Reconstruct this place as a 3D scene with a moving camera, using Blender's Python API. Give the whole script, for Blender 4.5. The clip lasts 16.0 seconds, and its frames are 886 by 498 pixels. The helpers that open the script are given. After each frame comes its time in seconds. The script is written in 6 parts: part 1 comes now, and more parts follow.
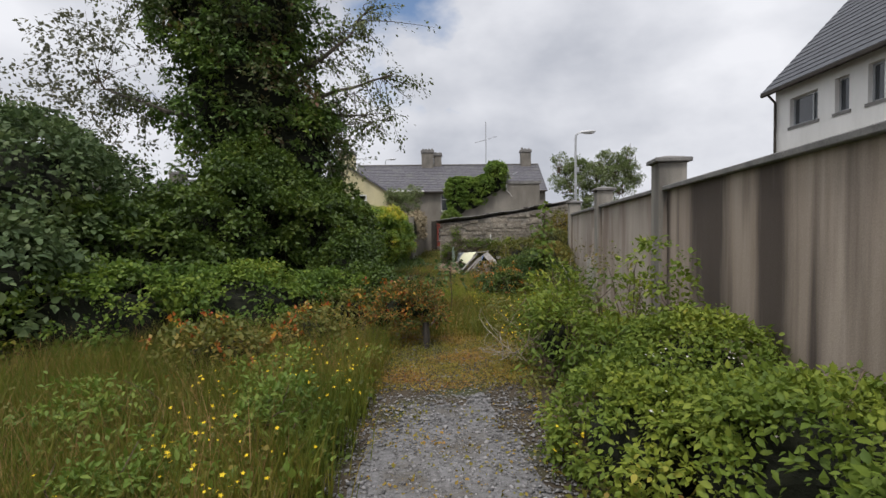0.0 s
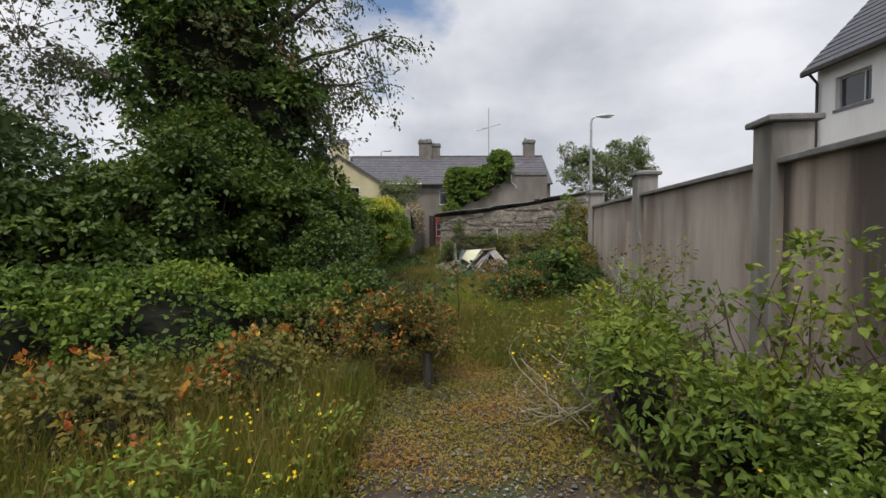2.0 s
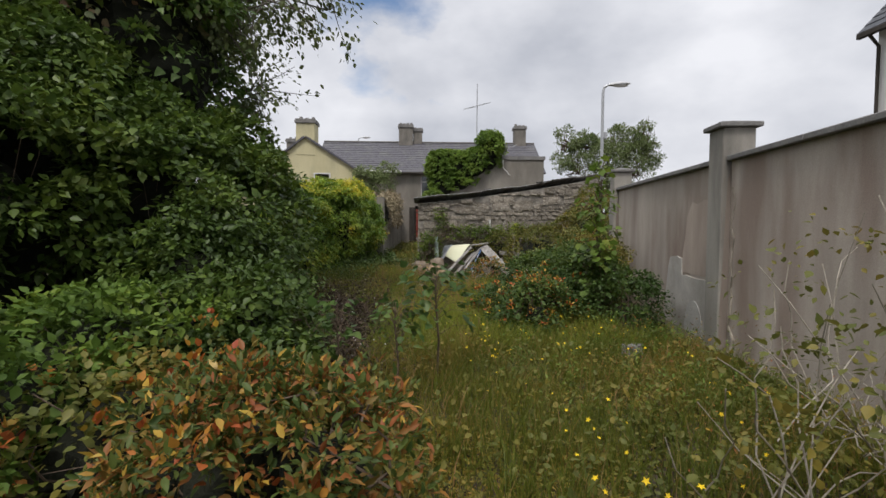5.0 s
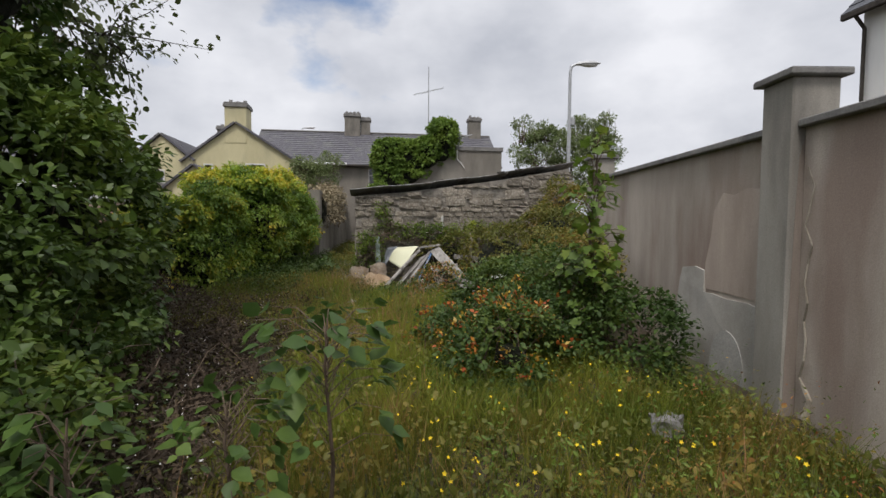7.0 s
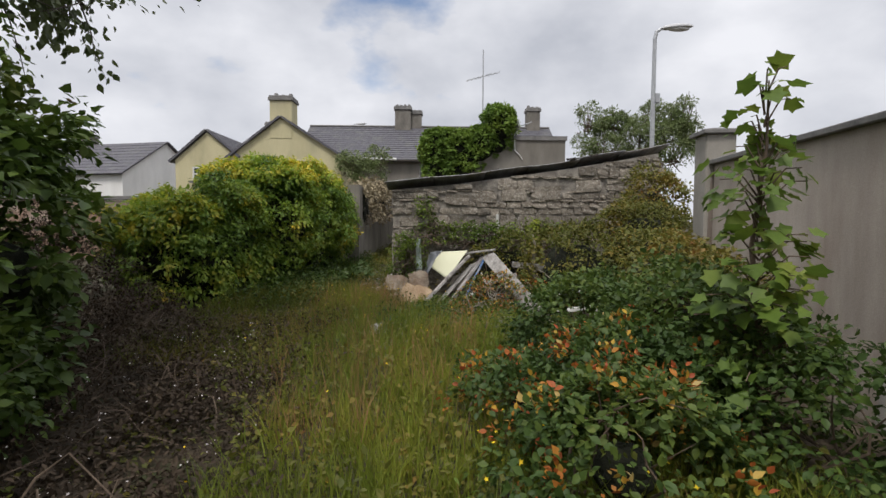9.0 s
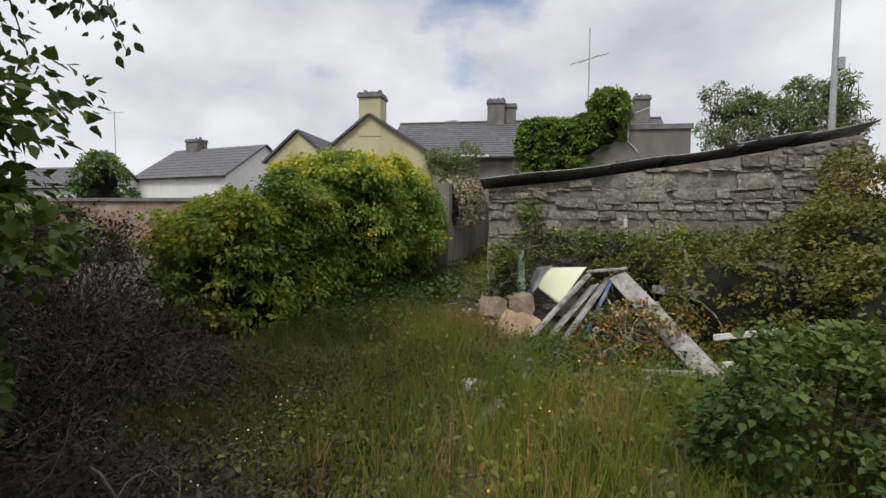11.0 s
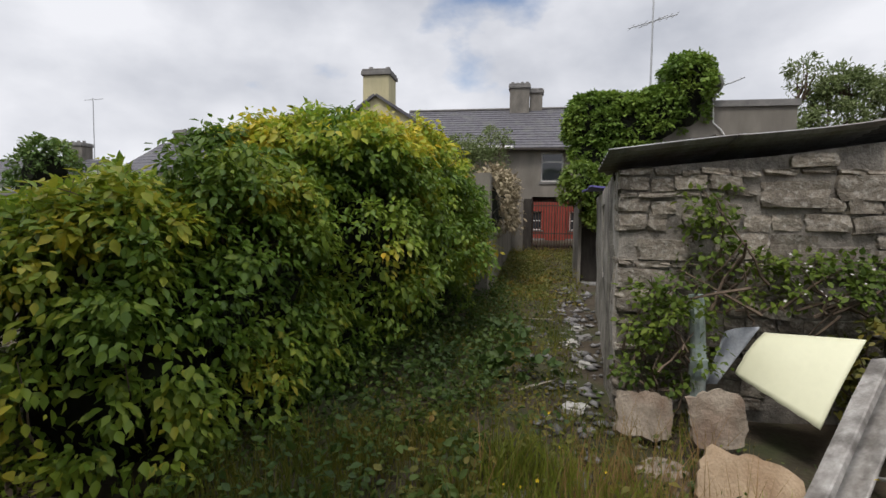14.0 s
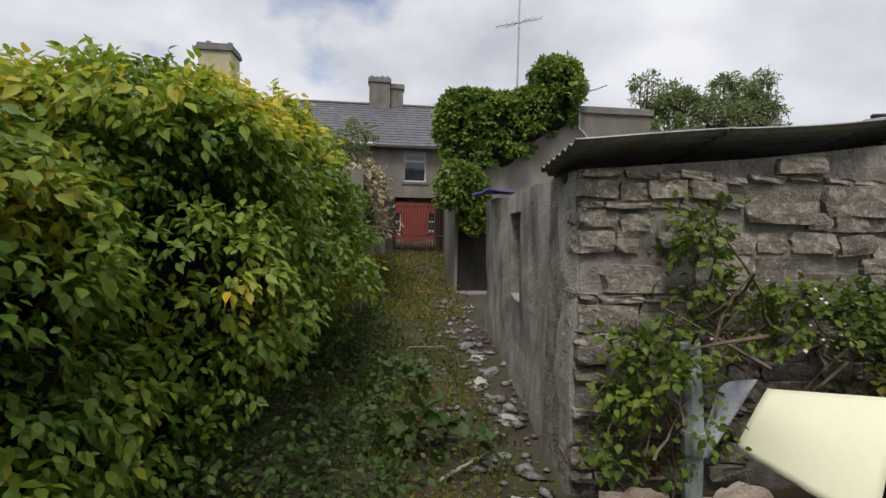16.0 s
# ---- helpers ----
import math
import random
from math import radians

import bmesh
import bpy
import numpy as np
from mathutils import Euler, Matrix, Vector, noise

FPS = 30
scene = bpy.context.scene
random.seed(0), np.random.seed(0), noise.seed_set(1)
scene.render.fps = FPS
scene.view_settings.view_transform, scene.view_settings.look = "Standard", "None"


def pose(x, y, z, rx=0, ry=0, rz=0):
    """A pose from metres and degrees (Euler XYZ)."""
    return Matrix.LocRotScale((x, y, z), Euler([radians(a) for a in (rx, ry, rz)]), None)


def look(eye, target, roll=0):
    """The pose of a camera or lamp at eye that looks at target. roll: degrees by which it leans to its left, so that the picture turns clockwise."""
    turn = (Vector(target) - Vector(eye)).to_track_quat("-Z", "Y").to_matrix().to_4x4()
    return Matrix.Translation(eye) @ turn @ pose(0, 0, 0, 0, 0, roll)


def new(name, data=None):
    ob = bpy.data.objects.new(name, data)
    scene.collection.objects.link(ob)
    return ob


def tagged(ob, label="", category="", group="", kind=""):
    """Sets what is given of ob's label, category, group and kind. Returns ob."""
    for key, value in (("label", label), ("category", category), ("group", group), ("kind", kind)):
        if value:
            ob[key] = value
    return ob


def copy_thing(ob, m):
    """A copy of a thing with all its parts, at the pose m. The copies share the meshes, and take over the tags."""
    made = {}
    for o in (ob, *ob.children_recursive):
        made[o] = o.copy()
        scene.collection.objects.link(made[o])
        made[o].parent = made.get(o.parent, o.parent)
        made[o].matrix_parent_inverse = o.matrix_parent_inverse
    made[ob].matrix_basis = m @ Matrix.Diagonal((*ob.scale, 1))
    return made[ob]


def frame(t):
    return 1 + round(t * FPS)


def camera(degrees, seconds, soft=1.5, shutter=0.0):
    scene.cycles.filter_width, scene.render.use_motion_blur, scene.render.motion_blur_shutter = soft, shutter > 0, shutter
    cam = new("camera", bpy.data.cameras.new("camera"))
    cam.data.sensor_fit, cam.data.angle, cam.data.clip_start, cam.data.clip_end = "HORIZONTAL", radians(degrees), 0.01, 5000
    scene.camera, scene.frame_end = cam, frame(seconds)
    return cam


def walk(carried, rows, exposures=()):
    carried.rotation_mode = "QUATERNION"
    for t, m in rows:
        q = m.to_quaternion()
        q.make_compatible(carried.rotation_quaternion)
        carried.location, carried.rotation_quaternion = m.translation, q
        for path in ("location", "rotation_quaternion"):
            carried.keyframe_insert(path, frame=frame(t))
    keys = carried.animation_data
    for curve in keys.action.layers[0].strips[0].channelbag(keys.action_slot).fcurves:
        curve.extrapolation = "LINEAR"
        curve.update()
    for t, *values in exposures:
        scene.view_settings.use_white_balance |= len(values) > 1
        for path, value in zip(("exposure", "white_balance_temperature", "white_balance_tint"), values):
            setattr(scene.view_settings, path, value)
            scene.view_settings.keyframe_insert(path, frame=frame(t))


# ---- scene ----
cam = camera(83.2, 16.0, soft=1.5)
METRES, EYE = 15.5, 1.55
ROWS = [
    (0.0, 0.0, 0.0, 0.0, -0.02, -1.77, 0.54),
    (0.5, -0.0005, 0.0286, -0.0002, -0.12, -1.88, 0.42),
    (1.0, -0.0022, 0.0659, 0.0009, -0.23, -2.01, 0.39),
    (1.5, -0.0034, 0.0986, -0.0013, -0.32, -2.13, 0.34),
    (2.0, -0.0077, 0.1304, -0.002, -0.4, -2.26, 0.3),
    (2.5, -0.008, 0.1624, -0.0014, -0.44, -2.37, 0.31),
    (3.0, -0.0065, 0.1969, -0.0017, -0.51, -2.49, 0.26),
    (5.5, 0.0058, 0.3683, -0.0135, -3.23, -2.77, -0.31),
    (6.0, 0.0104, 0.3993, -0.0133, -4.68, -2.85, -0.3),
    (6.5, 0.0146, 0.4344, -0.0134, -6.83, -2.9, -0.32),
    (7.0, 0.0214, 0.4696, -0.0115, -7.56, -3.0, -0.38),
    (7.5, 0.0258, 0.5001, -0.0117, -7.63, -3.06, -0.45),
    (8.0, 0.0323, 0.5301, -0.0127, -7.66, -3.06, -0.42),
    (8.5, 0.0361, 0.5588, -0.0116, -6.9, -3.14, -0.45),
    (9.0, 0.0368, 0.5872, -0.0106, -1.25, -3.24, -0.3),
    (9.5, 0.0383, 0.6083, -0.0085, 3.97, -3.31, -0.25),
    (12.0, 0.0017, 0.7708, -0.0035, 9.47, -3.38, -0.41),
    (12.5, -0.01, 0.8095, -0.0051, 9.67, -3.38, -0.49),
    (13.0, -0.0228, 0.8392, -0.0042, 9.75, -3.41, -0.57),
    (13.5, -0.0352, 0.8708, -0.0029, 9.66, -3.46, -0.63),
    (14.0, -0.0472, 0.8986, 0.0002, 9.3, -3.49, -0.75),
    (14.5, -0.0574, 0.9249, 0.0025, 6.51, -3.49, -0.82),
    (15.0, -0.0622, 0.9481, 0.0026, 2.13, -3.49, -0.91),
    (15.5, -0.065, 0.9643, 0.0036, -2.7, -3.4, -1.05),
    (16.0, -0.07, 0.9778, 0.0057, -7.38, -3.33, -1.2),
]
walk(cam, [(t, pose(METRES * x, METRES * y, EYE + METRES * z, 90 + pitch, roll, yaw)) for t, x, y, z, yaw, pitch, roll in ROWS], [(0.0, 0.29, 6400, 12), (16.0, 0.29, 6400, 12)])

# ---- sky and sun ----
SUN_ELEVATION, SUN_TURN = 60.0, 203.0
world = bpy.data.worlds.new("world")
scene.world = world
world.use_nodes = True
wn, wl = world.node_tree.nodes, world.node_tree.links
wn.clear()
w_out = wn.new("ShaderNodeOutputWorld")
w_bg = wn.new("ShaderNodeBackground")
w_sky = wn.new("ShaderNodeTexSky")
w_sky.sky_type, w_sky.sun_disc = "NISHITA", False
w_sky.sun_elevation, w_sky.sun_rotation = radians(SUN_ELEVATION), radians(SUN_TURN)
w_dim = wn.new("ShaderNodeVectorMath")
w_dim.operation = "SCALE"
w_dim.inputs["Scale"].default_value = 0.11
wl.new(w_sky.outputs[0], w_dim.inputs[0])
w_co = wn.new("ShaderNodeTexCoord")
w_map = wn.new("ShaderNodeMapping")
w_map.inputs["Scale"].default_value = (1.0, 1.0, 1.7)
w_map.inputs["Location"].default_value = (3.182, 0.437, 0.049)
wl.new(w_co.outputs["Generated"], w_map.inputs[0])
w_cover = wn.new("ShaderNodeTexNoise")
w_cover.inputs["Scale"].default_value, w_cover.inputs["Detail"].default_value, w_cover.inputs["Roughness"].default_value = 1.9, 7.0, 0.55
wl.new(w_map.outputs[0], w_cover.inputs[0])
# one break in the cloud ahead, above the terrace
w_gap = wn.new("ShaderNodeVectorMath")
w_gap.operation = "DISTANCE"
w_gap.inputs[1].default_value = (-0.02, 0.862, 0.507)
wl.new(w_co.outputs["Generated"], w_gap.inputs[0])
w_open = wn.new("ShaderNodeMapRange")
w_open.inputs["From Min"].default_value, w_open.inputs["From Max"].default_value = 0.02, 0.2
w_open.inputs["To Min"].default_value, w_open.inputs["To Max"].default_value = 0.2, 0.0
wl.new(w_gap.outputs["Value"], w_open.inputs[0])
w_less = wn.new("ShaderNodeMath")
w_less.operation = "SUBTRACT"
wl.new(w_cover.outputs[0], w_less.inputs[0])
wl.new(w_open.outputs[0], w_less.inputs[1])
w_mask = wn.new("ShaderNodeValToRGB")
w_mask.color_ramp.elements[0].position, w_mask.color_ramp.elements[1].position = 0.27, 0.37
wl.new(w_less.outputs[0], w_mask.inputs[0])
w_shade = wn.new("ShaderNodeTexNoise")
w_shade.inputs["Scale"].default_value, w_shade.inputs["Detail"].default_value, w_shade.inputs["Roughness"].default_value = 3.1, 6.0, 0.5
wl.new(w_map.outputs[0], w_shade.inputs[0])
w_tone = wn.new("ShaderNodeValToRGB")
w_tone.color_ramp.elements[0].position, w_tone.color_ramp.elements[1].position = 0.34, 0.66
w_tone.color_ramp.elements[0].color = (0.43, 0.45, 0.49, 1)
w_tone.color_ramp.elements[1].color = (0.72, 0.73, 0.75, 1)
wl.new(w_shade.outputs[0], w_tone.inputs[0])
w_mix = wn.new("ShaderNodeMix")
w_mix.data_type = "RGBA"
wl.new(w_mask.outputs[0], w_mix.inputs["Factor"])
wl.new(w_dim.outputs[0], w_mix.inputs[6])
# an overcast sky is brighter towards the zenith
w_split = wn.new("ShaderNodeSeparateXYZ")
wl.new(w_co.outputs["Generated"], w_split.inputs[0])
w_high = wn.new("ShaderNodeMapRange")
w_high.inputs["From Min"].default_value, w_high.inputs["From Max"].default_value = 0.45, 1.0
w_high.inputs["To Min"].default_value, w_high.inputs["To Max"].default_value = 1.0, 2.3
wl.new(w_split.outputs["Z"], w_high.inputs[0])
w_lift = wn.new("ShaderNodeVectorMath")
w_lift.operation = "SCALE"
wl.new(w_tone.outputs[0], w_lift.inputs[0])
wl.new(w_high.outputs[0], w_lift.inputs["Scale"])
wl.new(w_lift.outputs[0], w_mix.inputs[7])
wl.new(w_mix.outputs[2], w_bg.inputs[0])
wl.new(w_bg.outputs[0], w_out.inputs[0])
sun_data = bpy.data.lights.new("sun", "SUN")
sun_data.energy, sun_data.angle, sun_data.color = 2.0, radians(15), (1.0, 0.95, 0.88)
sun = new("sun", sun_data)
az = radians(SUN_TURN)
sun_from = Vector((math.sin(az) * math.cos(radians(SUN_ELEVATION)), math.cos(az) * math.cos(radians(SUN_ELEVATION)), math.sin(radians(SUN_ELEVATION))))
sun.matrix_world = look(sun_from * 60, (0, 0, 0))


# ---- materials ----
def surface(name, dark, light, scale=4.0, rough=0.85, bump=0.3, stretch=(1, 1, 1), grain=60.0, metal=0.0, stain=None, stain_scale=1.5, stain_amount=0.5, stain_stretch=(1, 1, 1), per="", grit=0.45, stain_from=0.5):
    """A weathered surface: two scales of noise between two colours, a stain of its own shape, fine relief."""
    m = bpy.data.materials.new(name)
    m.use_nodes = True
    n, l = m.node_tree.nodes, m.node_tree.links
    b = n["Principled BSDF"]
    b.inputs["Roughness"].default_value, b.inputs["Metallic"].default_value = rough, metal
    b.inputs["Specular IOR Level"].default_value = 0.3
    co = n.new("ShaderNodeTexCoord")
    mp = n.new("ShaderNodeMapping")
    mp.inputs["Scale"].default_value = stretch
    geo = n.new("ShaderNodeNewGeometry")
    l.new(geo.outputs["Position"], mp.inputs[0])
    a = n.new("ShaderNodeTexNoise")
    a.inputs["Scale"].default_value, a.inputs["Detail"].default_value, a.inputs["Roughness"].default_value = scale, 8.0, 0.62
    l.new(mp.outputs[0], a.inputs[0])
    ramp = n.new("ShaderNodeValToRGB")
    ramp.color_ramp.elements[0].position, ramp.color_ramp.elements[1].position = 0.3, 0.7
    ramp.color_ramp.elements[0].color, ramp.color_ramp.elements[1].color = (*dark, 1), (*light, 1)
    l.new(a.outputs[0], ramp.inputs[0])
    colour = ramp.outputs[0]
    g = n.new("ShaderNodeTexNoise")
    g.inputs["Scale"].default_value, g.inputs["Detail"].default_value = grain, 3.0
    l.new(geo.outputs["Position"], g.inputs[0])
    if stain:
        sm = n.new("ShaderNodeMapping")
        sm.inputs["Scale"].default_value = stain_stretch
        l.new(geo.outputs["Position"], sm.inputs[0])
        s = n.new("ShaderNodeTexNoise")
        s.inputs["Scale"].default_value, s.inputs["Detail"].default_value = stain_scale, 5.0
        l.new(sm.outputs[0], s.inputs[0])
        sr = n.new("ShaderNodeValToRGB")
        sr.color_ramp.elements[0].position, sr.color_ramp.elements[1].position = stain_from, stain_from + 0.16
        sr.color_ramp.elements[1].color = (stain_amount,) * 3 + (1,)
        sr.color_ramp.elements[0].color = (0, 0, 0, 1)
        l.new(s.outputs[0], sr.inputs[0])
        mx = n.new("ShaderNodeMix")
        mx.data_type = "RGBA"
        l.new(sr.outputs[0], mx.inputs["Factor"])
        l.new(colour, mx.inputs[6])
        mx.inputs[7].default_value = (*stain, 1)
        colour = mx.outputs[2]
    gm = n.new("ShaderNodeMix")
    gm.data_type, gm.blend_type = "RGBA", "MULTIPLY"
    gm.inputs["Factor"].default_value = grit
    gr = n.new("ShaderNodeValToRGB")
    gr.color_ramp.elements[0].position, gr.color_ramp.elements[1].position = 0.3, 0.7
    gr.color_ramp.elements[0].color, gr.color_ramp.elements[1].color = (0.5, 0.5, 0.5, 1), (1.0, 1.0, 1.0, 1)
    l.new(g.outputs[0], gr.inputs[0])
    l.new(colour, gm.inputs[6])
    l.new(gr.outputs[0], gm.inputs[7])
    colour = gm.outputs[2]
    if per:
        info = n.new("ShaderNodeObjectInfo") if per == "object" else geo
        hs = n.new("ShaderNodeHueSaturation")
        rm = n.new("ShaderNodeMapRange")
        rm.inputs["To Min"].default_value, rm.inputs["To Max"].default_value = (0.62, 1.2) if per == "object" else (0.5, 1.35)
        l.new(info.outputs["Random" if per == "object" else "Random Per Island"], rm.inputs[0])
        l.new(rm.outputs[0], hs.inputs["Value"])
        l.new(colour, hs.inputs["Color"])
        colour = hs.outputs[0]
    l.new(colour, b.inputs["Base Color"])
    bp = n.new("ShaderNodeBump")
    bp.inputs["Strength"].default_value, bp.inputs["Distance"].default_value = bump, 0.02
    ad = n.new("ShaderNodeMath")
    ad.operation = "MULTIPLY_ADD"
    ad.inputs[1].default_value = 0.4
    l.new(g.outputs[0], ad.inputs[0])
    l.new(a.outputs[0], ad.inputs[2])
    l.new(ad.outputs[0], bp.inputs["Height"])
    l.new(bp.outputs[0], b.inputs["Normal"])
    return m


def leaf(name, colours, gloss=0.45, through_light=0.3, patch=0.6):
    """Leaf material: a colour for each leaf along a ramp, swayed by a large noise so that whole sprays differ."""
    m = bpy.data.materials.new(name)
    m.use_nodes = True
    n, l = m.node_tree.nodes, m.node_tree.links
    b = n["Principled BSDF"]
    b.inputs["Roughness"].default_value = gloss
    b.inputs["Specular IOR Level"].default_value = 0.25
    geo = n.new("ShaderNodeNewGeometry")
    ns = n.new("ShaderNodeTexNoise")
    ns.inputs["Scale"].default_value, ns.inputs["Detail"].default_value = 1.3, 3.0
    l.new(geo.outputs["Position"], ns.inputs[0])
    spread = n.new("ShaderNodeMapRange")
    spread.inputs["From Min"].default_value, spread.inputs["From Max"].default_value = 0.3, 0.7
    l.new(ns.outputs[0], spread.inputs[0])
    mx = n.new("ShaderNodeMix")
    mx.inputs["Factor"].default_value = patch
    l.new(geo.outputs["Random Per Island"], mx.inputs[2])
    l.new(spread.outputs[0], mx.inputs[3])
    ramp = n.new("ShaderNodeValToRGB")
    e = ramp.color_ramp.elements
    while len(e) < len(colours):
        e.new(0.5)
    for i, (p, c) in enumerate(colours):
        e[i].position, e[i].color = p, (*c, 1)
    l.new(mx.outputs[0], ramp.inputs[0])
    vein = n.new("ShaderNodeTexNoise")
    vein.inputs["Scale"].default_value = 40.0
    l.new(geo.outputs["Position"], vein.inputs[0])
    hs = n.new("ShaderNodeHueSaturation")
    vr = n.new("ShaderNodeMapRange")
    vr.inputs["To Min"].default_value, vr.inputs["To Max"].default_value = 0.82, 1.18
    l.new(vein.outputs[0], vr.inputs[0])
    l.new(vr.outputs[0], hs.inputs["Value"])
    l.new(ramp.outputs[0], hs.inputs["Color"])
    l.new(hs.outputs[0], b.inputs["Base Color"])
    t = n.new("ShaderNodeBsdfTranslucent")
    l.new(hs.outputs[0], t.inputs["Color"])
    ms = n.new("ShaderNodeMixShader")
    ms.inputs[0].default_value = through_light
    l.new(b.outputs[0], ms.inputs[1])
    l.new(t.outputs[0], ms.inputs[2])
    l.new(ms.outputs[0], n["Material Output"].inputs["Surface"])
    return m


def glass(name):
    m = bpy.data.materials.new(name)
    m.use_nodes = True
    b = m.node_tree.nodes["Principled BSDF"]
    b.inputs["Base Color"].default_value = (0.03, 0.035, 0.04, 1)
    b.inputs["Roughness"].default_value = 0.06
    b.inputs["Specular IOR Level"].default_value = 0.8
    return m


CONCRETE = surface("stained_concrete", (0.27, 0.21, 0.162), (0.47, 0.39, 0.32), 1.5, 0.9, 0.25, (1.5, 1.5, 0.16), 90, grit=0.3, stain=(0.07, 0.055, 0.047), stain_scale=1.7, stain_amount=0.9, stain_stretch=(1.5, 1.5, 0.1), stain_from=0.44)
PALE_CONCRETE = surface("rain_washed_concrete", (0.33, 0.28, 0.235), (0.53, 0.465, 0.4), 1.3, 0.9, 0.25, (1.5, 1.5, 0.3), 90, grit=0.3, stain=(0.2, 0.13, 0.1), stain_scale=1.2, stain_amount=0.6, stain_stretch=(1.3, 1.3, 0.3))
GREY_PLINTH = surface("grey_plinth_render", (0.36, 0.34, 0.3), (0.52, 0.49, 0.44), 2.4, 0.9, 0.25, (1, 1, 0.6), 100, stain=(0.2, 0.18, 0.15), stain_scale=1.6, stain_amount=0.5)
RUST_STAIN = surface("brown_stained_concrete", (0.29, 0.225, 0.182), (0.5, 0.415, 0.35), 1.6, 0.9, 0.25, (1.5, 1.5, 0.3), 90, grit=0.3)
DARK_CONCRETE = surface("dark_concrete", (0.17, 0.14, 0.115), (0.27, 0.225, 0.19), 3, 0.85, 0.2, (1.5, 1.5, 0.3), 90, grit=0.3)
PILLAR = surface("pillar_render", (0.25, 0.232, 0.2), (0.38, 0.355, 0.312), 1.8, 0.9, 0.25, (2, 2, 0.5), 120, stain=(0.09, 0.083, 0.075), stain_scale=1.1, stain_amount=0.7, stain_stretch=(1.4, 1.4, 0.25))
COPING = surface("coping_concrete", (0.14, 0.135, 0.13), (0.26, 0.25, 0.235), 5, 0.9, 0.3)
PATCHWORK = surface("grey_render_patch", (0.36, 0.35, 0.32), (0.5, 0.48, 0.44), 6, 0.9, 0.3)
STONE = surface("rubble_limestone", (0.155, 0.13, 0.103), (0.37, 0.325, 0.262), 9, 0.94, 1.0, (1, 1, 1), 70, stain=(0.52, 0.49, 0.43), stain_scale=30, stain_amount=0.6, per="object", grit=0.7)
MORTAR = surface("old_mortar", (0.13, 0.115, 0.1), (0.38, 0.35, 0.3), 9, 0.95, 1.0, (1, 1, 1), 60, stain=(0.08, 0.07, 0.06), stain_scale=5)
SHED_RENDER = surface("flaking_render", (0.22, 0.2, 0.172), (0.5, 0.465, 0.415), 5, 0.93, 0.9, (1, 1, 0.7), 50, stain=(0.09, 0.08, 0.072), stain_scale=2.5, stain_amount=0.8, stain_stretch=(1, 1, 0.4))
ROOF_TIN = surface("corrugated_iron", (0.22, 0.215, 0.21), (0.38, 0.38, 0.38), 3, 0.6, 0.15, (4, 0.6, 1), 70, metal=0.25, stain=(0.16, 0.09, 0.05), stain_scale=2)
SLATE = surface("roof_slate", (0.075, 0.072, 0.082), (0.14, 0.135, 0.15), 6, 0.7, 0.4, (1, 1, 1), 30, stain=(0.17, 0.17, 0.15), stain_scale=2, stain_amount=0.4)
DARK_SLATE = surface("dark_roof_slate", (0.05, 0.052, 0.06), (0.085, 0.09, 0.1), 5, 0.6, 0.3)
WHITE_RENDER = surface("white_render", (0.68, 0.67, 0.64), (0.8, 0.79, 0.76), 1.6, 0.9, 0.1, (1, 1, 0.3), 80, grit=0.15)
YELLOW_RENDER = surface("pale_yellow_render", (0.5, 0.45, 0.27), (0.64, 0.58, 0.36), 1.2, 0.9, 0.15, (1, 1, 0.35), 60, stain=(0.3, 0.28, 0.2), stain_scale=0.9, stain_amount=0.5, stain_stretch=(1, 1, 0.3))
GREY_RENDER = surface("grey_house_render", (0.2, 0.18, 0.155), (0.31, 0.285, 0.245), 1.5, 0.92, 0.2, (1, 1, 0.4), 70, stain=(0.13, 0.12, 0.1), stain_scale=1.2, stain_amount=0.6, stain_stretch=(1, 1, 0.3))
CHIMNEY = surface("sooty_chimney_render", (0.13, 0.12, 0.105), (0.24, 0.22, 0.19), 3, 0.92, 0.3, (1, 1, 0.5), 60)
RED_PAINT = surface("red_painted_wall", (0.26, 0.045, 0.03), (0.34, 0.065, 0.045), 2, 0.7, 0.1)
WHITE_PAINT = surface("weathered_white_paint", (0.6, 0.59, 0.56), (0.78, 0.77, 0.74), 9, 0.6, 0.1)
DARK_TIMBER = surface("dark_timber", (0.03, 0.026, 0.022), (0.07, 0.06, 0.05), 9, 0.85, 0.4, (1, 1, 0.2))
IRON = surface("rusty_iron", (0.05, 0.035, 0.03), (0.11, 0.07, 0.05), 14, 0.7, 0.3)
STEEL = surface("galvanised_steel", (0.4, 0.41, 0.42), (0.52, 0.53, 0.54), 8, 0.5, 0.05, metal=0.5)
LAMP_GREY = surface("grey_lamp_housing", (0.45, 0.46, 0.47), (0.6, 0.6, 0.6), 6, 0.5, 0.05)
GREY_WOOD = surface("silvered_plank", (0.24, 0.22, 0.2), (0.47, 0.45, 0.42), 5, 0.88, 0.6, (2, 2, 2), 35, stain=(0.1, 0.09, 0.08), stain_scale=7, stain_amount=0.7)
BLUE_WOOD = surface("blue_painted_plank", (0.03, 0.09, 0.24), (0.07, 0.17, 0.36), 9, 0.6, 0.3, stain=(0.35, 0.33, 0.3), stain_scale=6, stain_amount=0.7)
CHIPBOARD = surface("sodden_chipboard", (0.3, 0.2, 0.12), (0.5, 0.39, 0.26), 4, 0.9, 0.5, (1, 1, 1), 80, stain=(0.18, 0.1, 0.06), stain_scale=4)
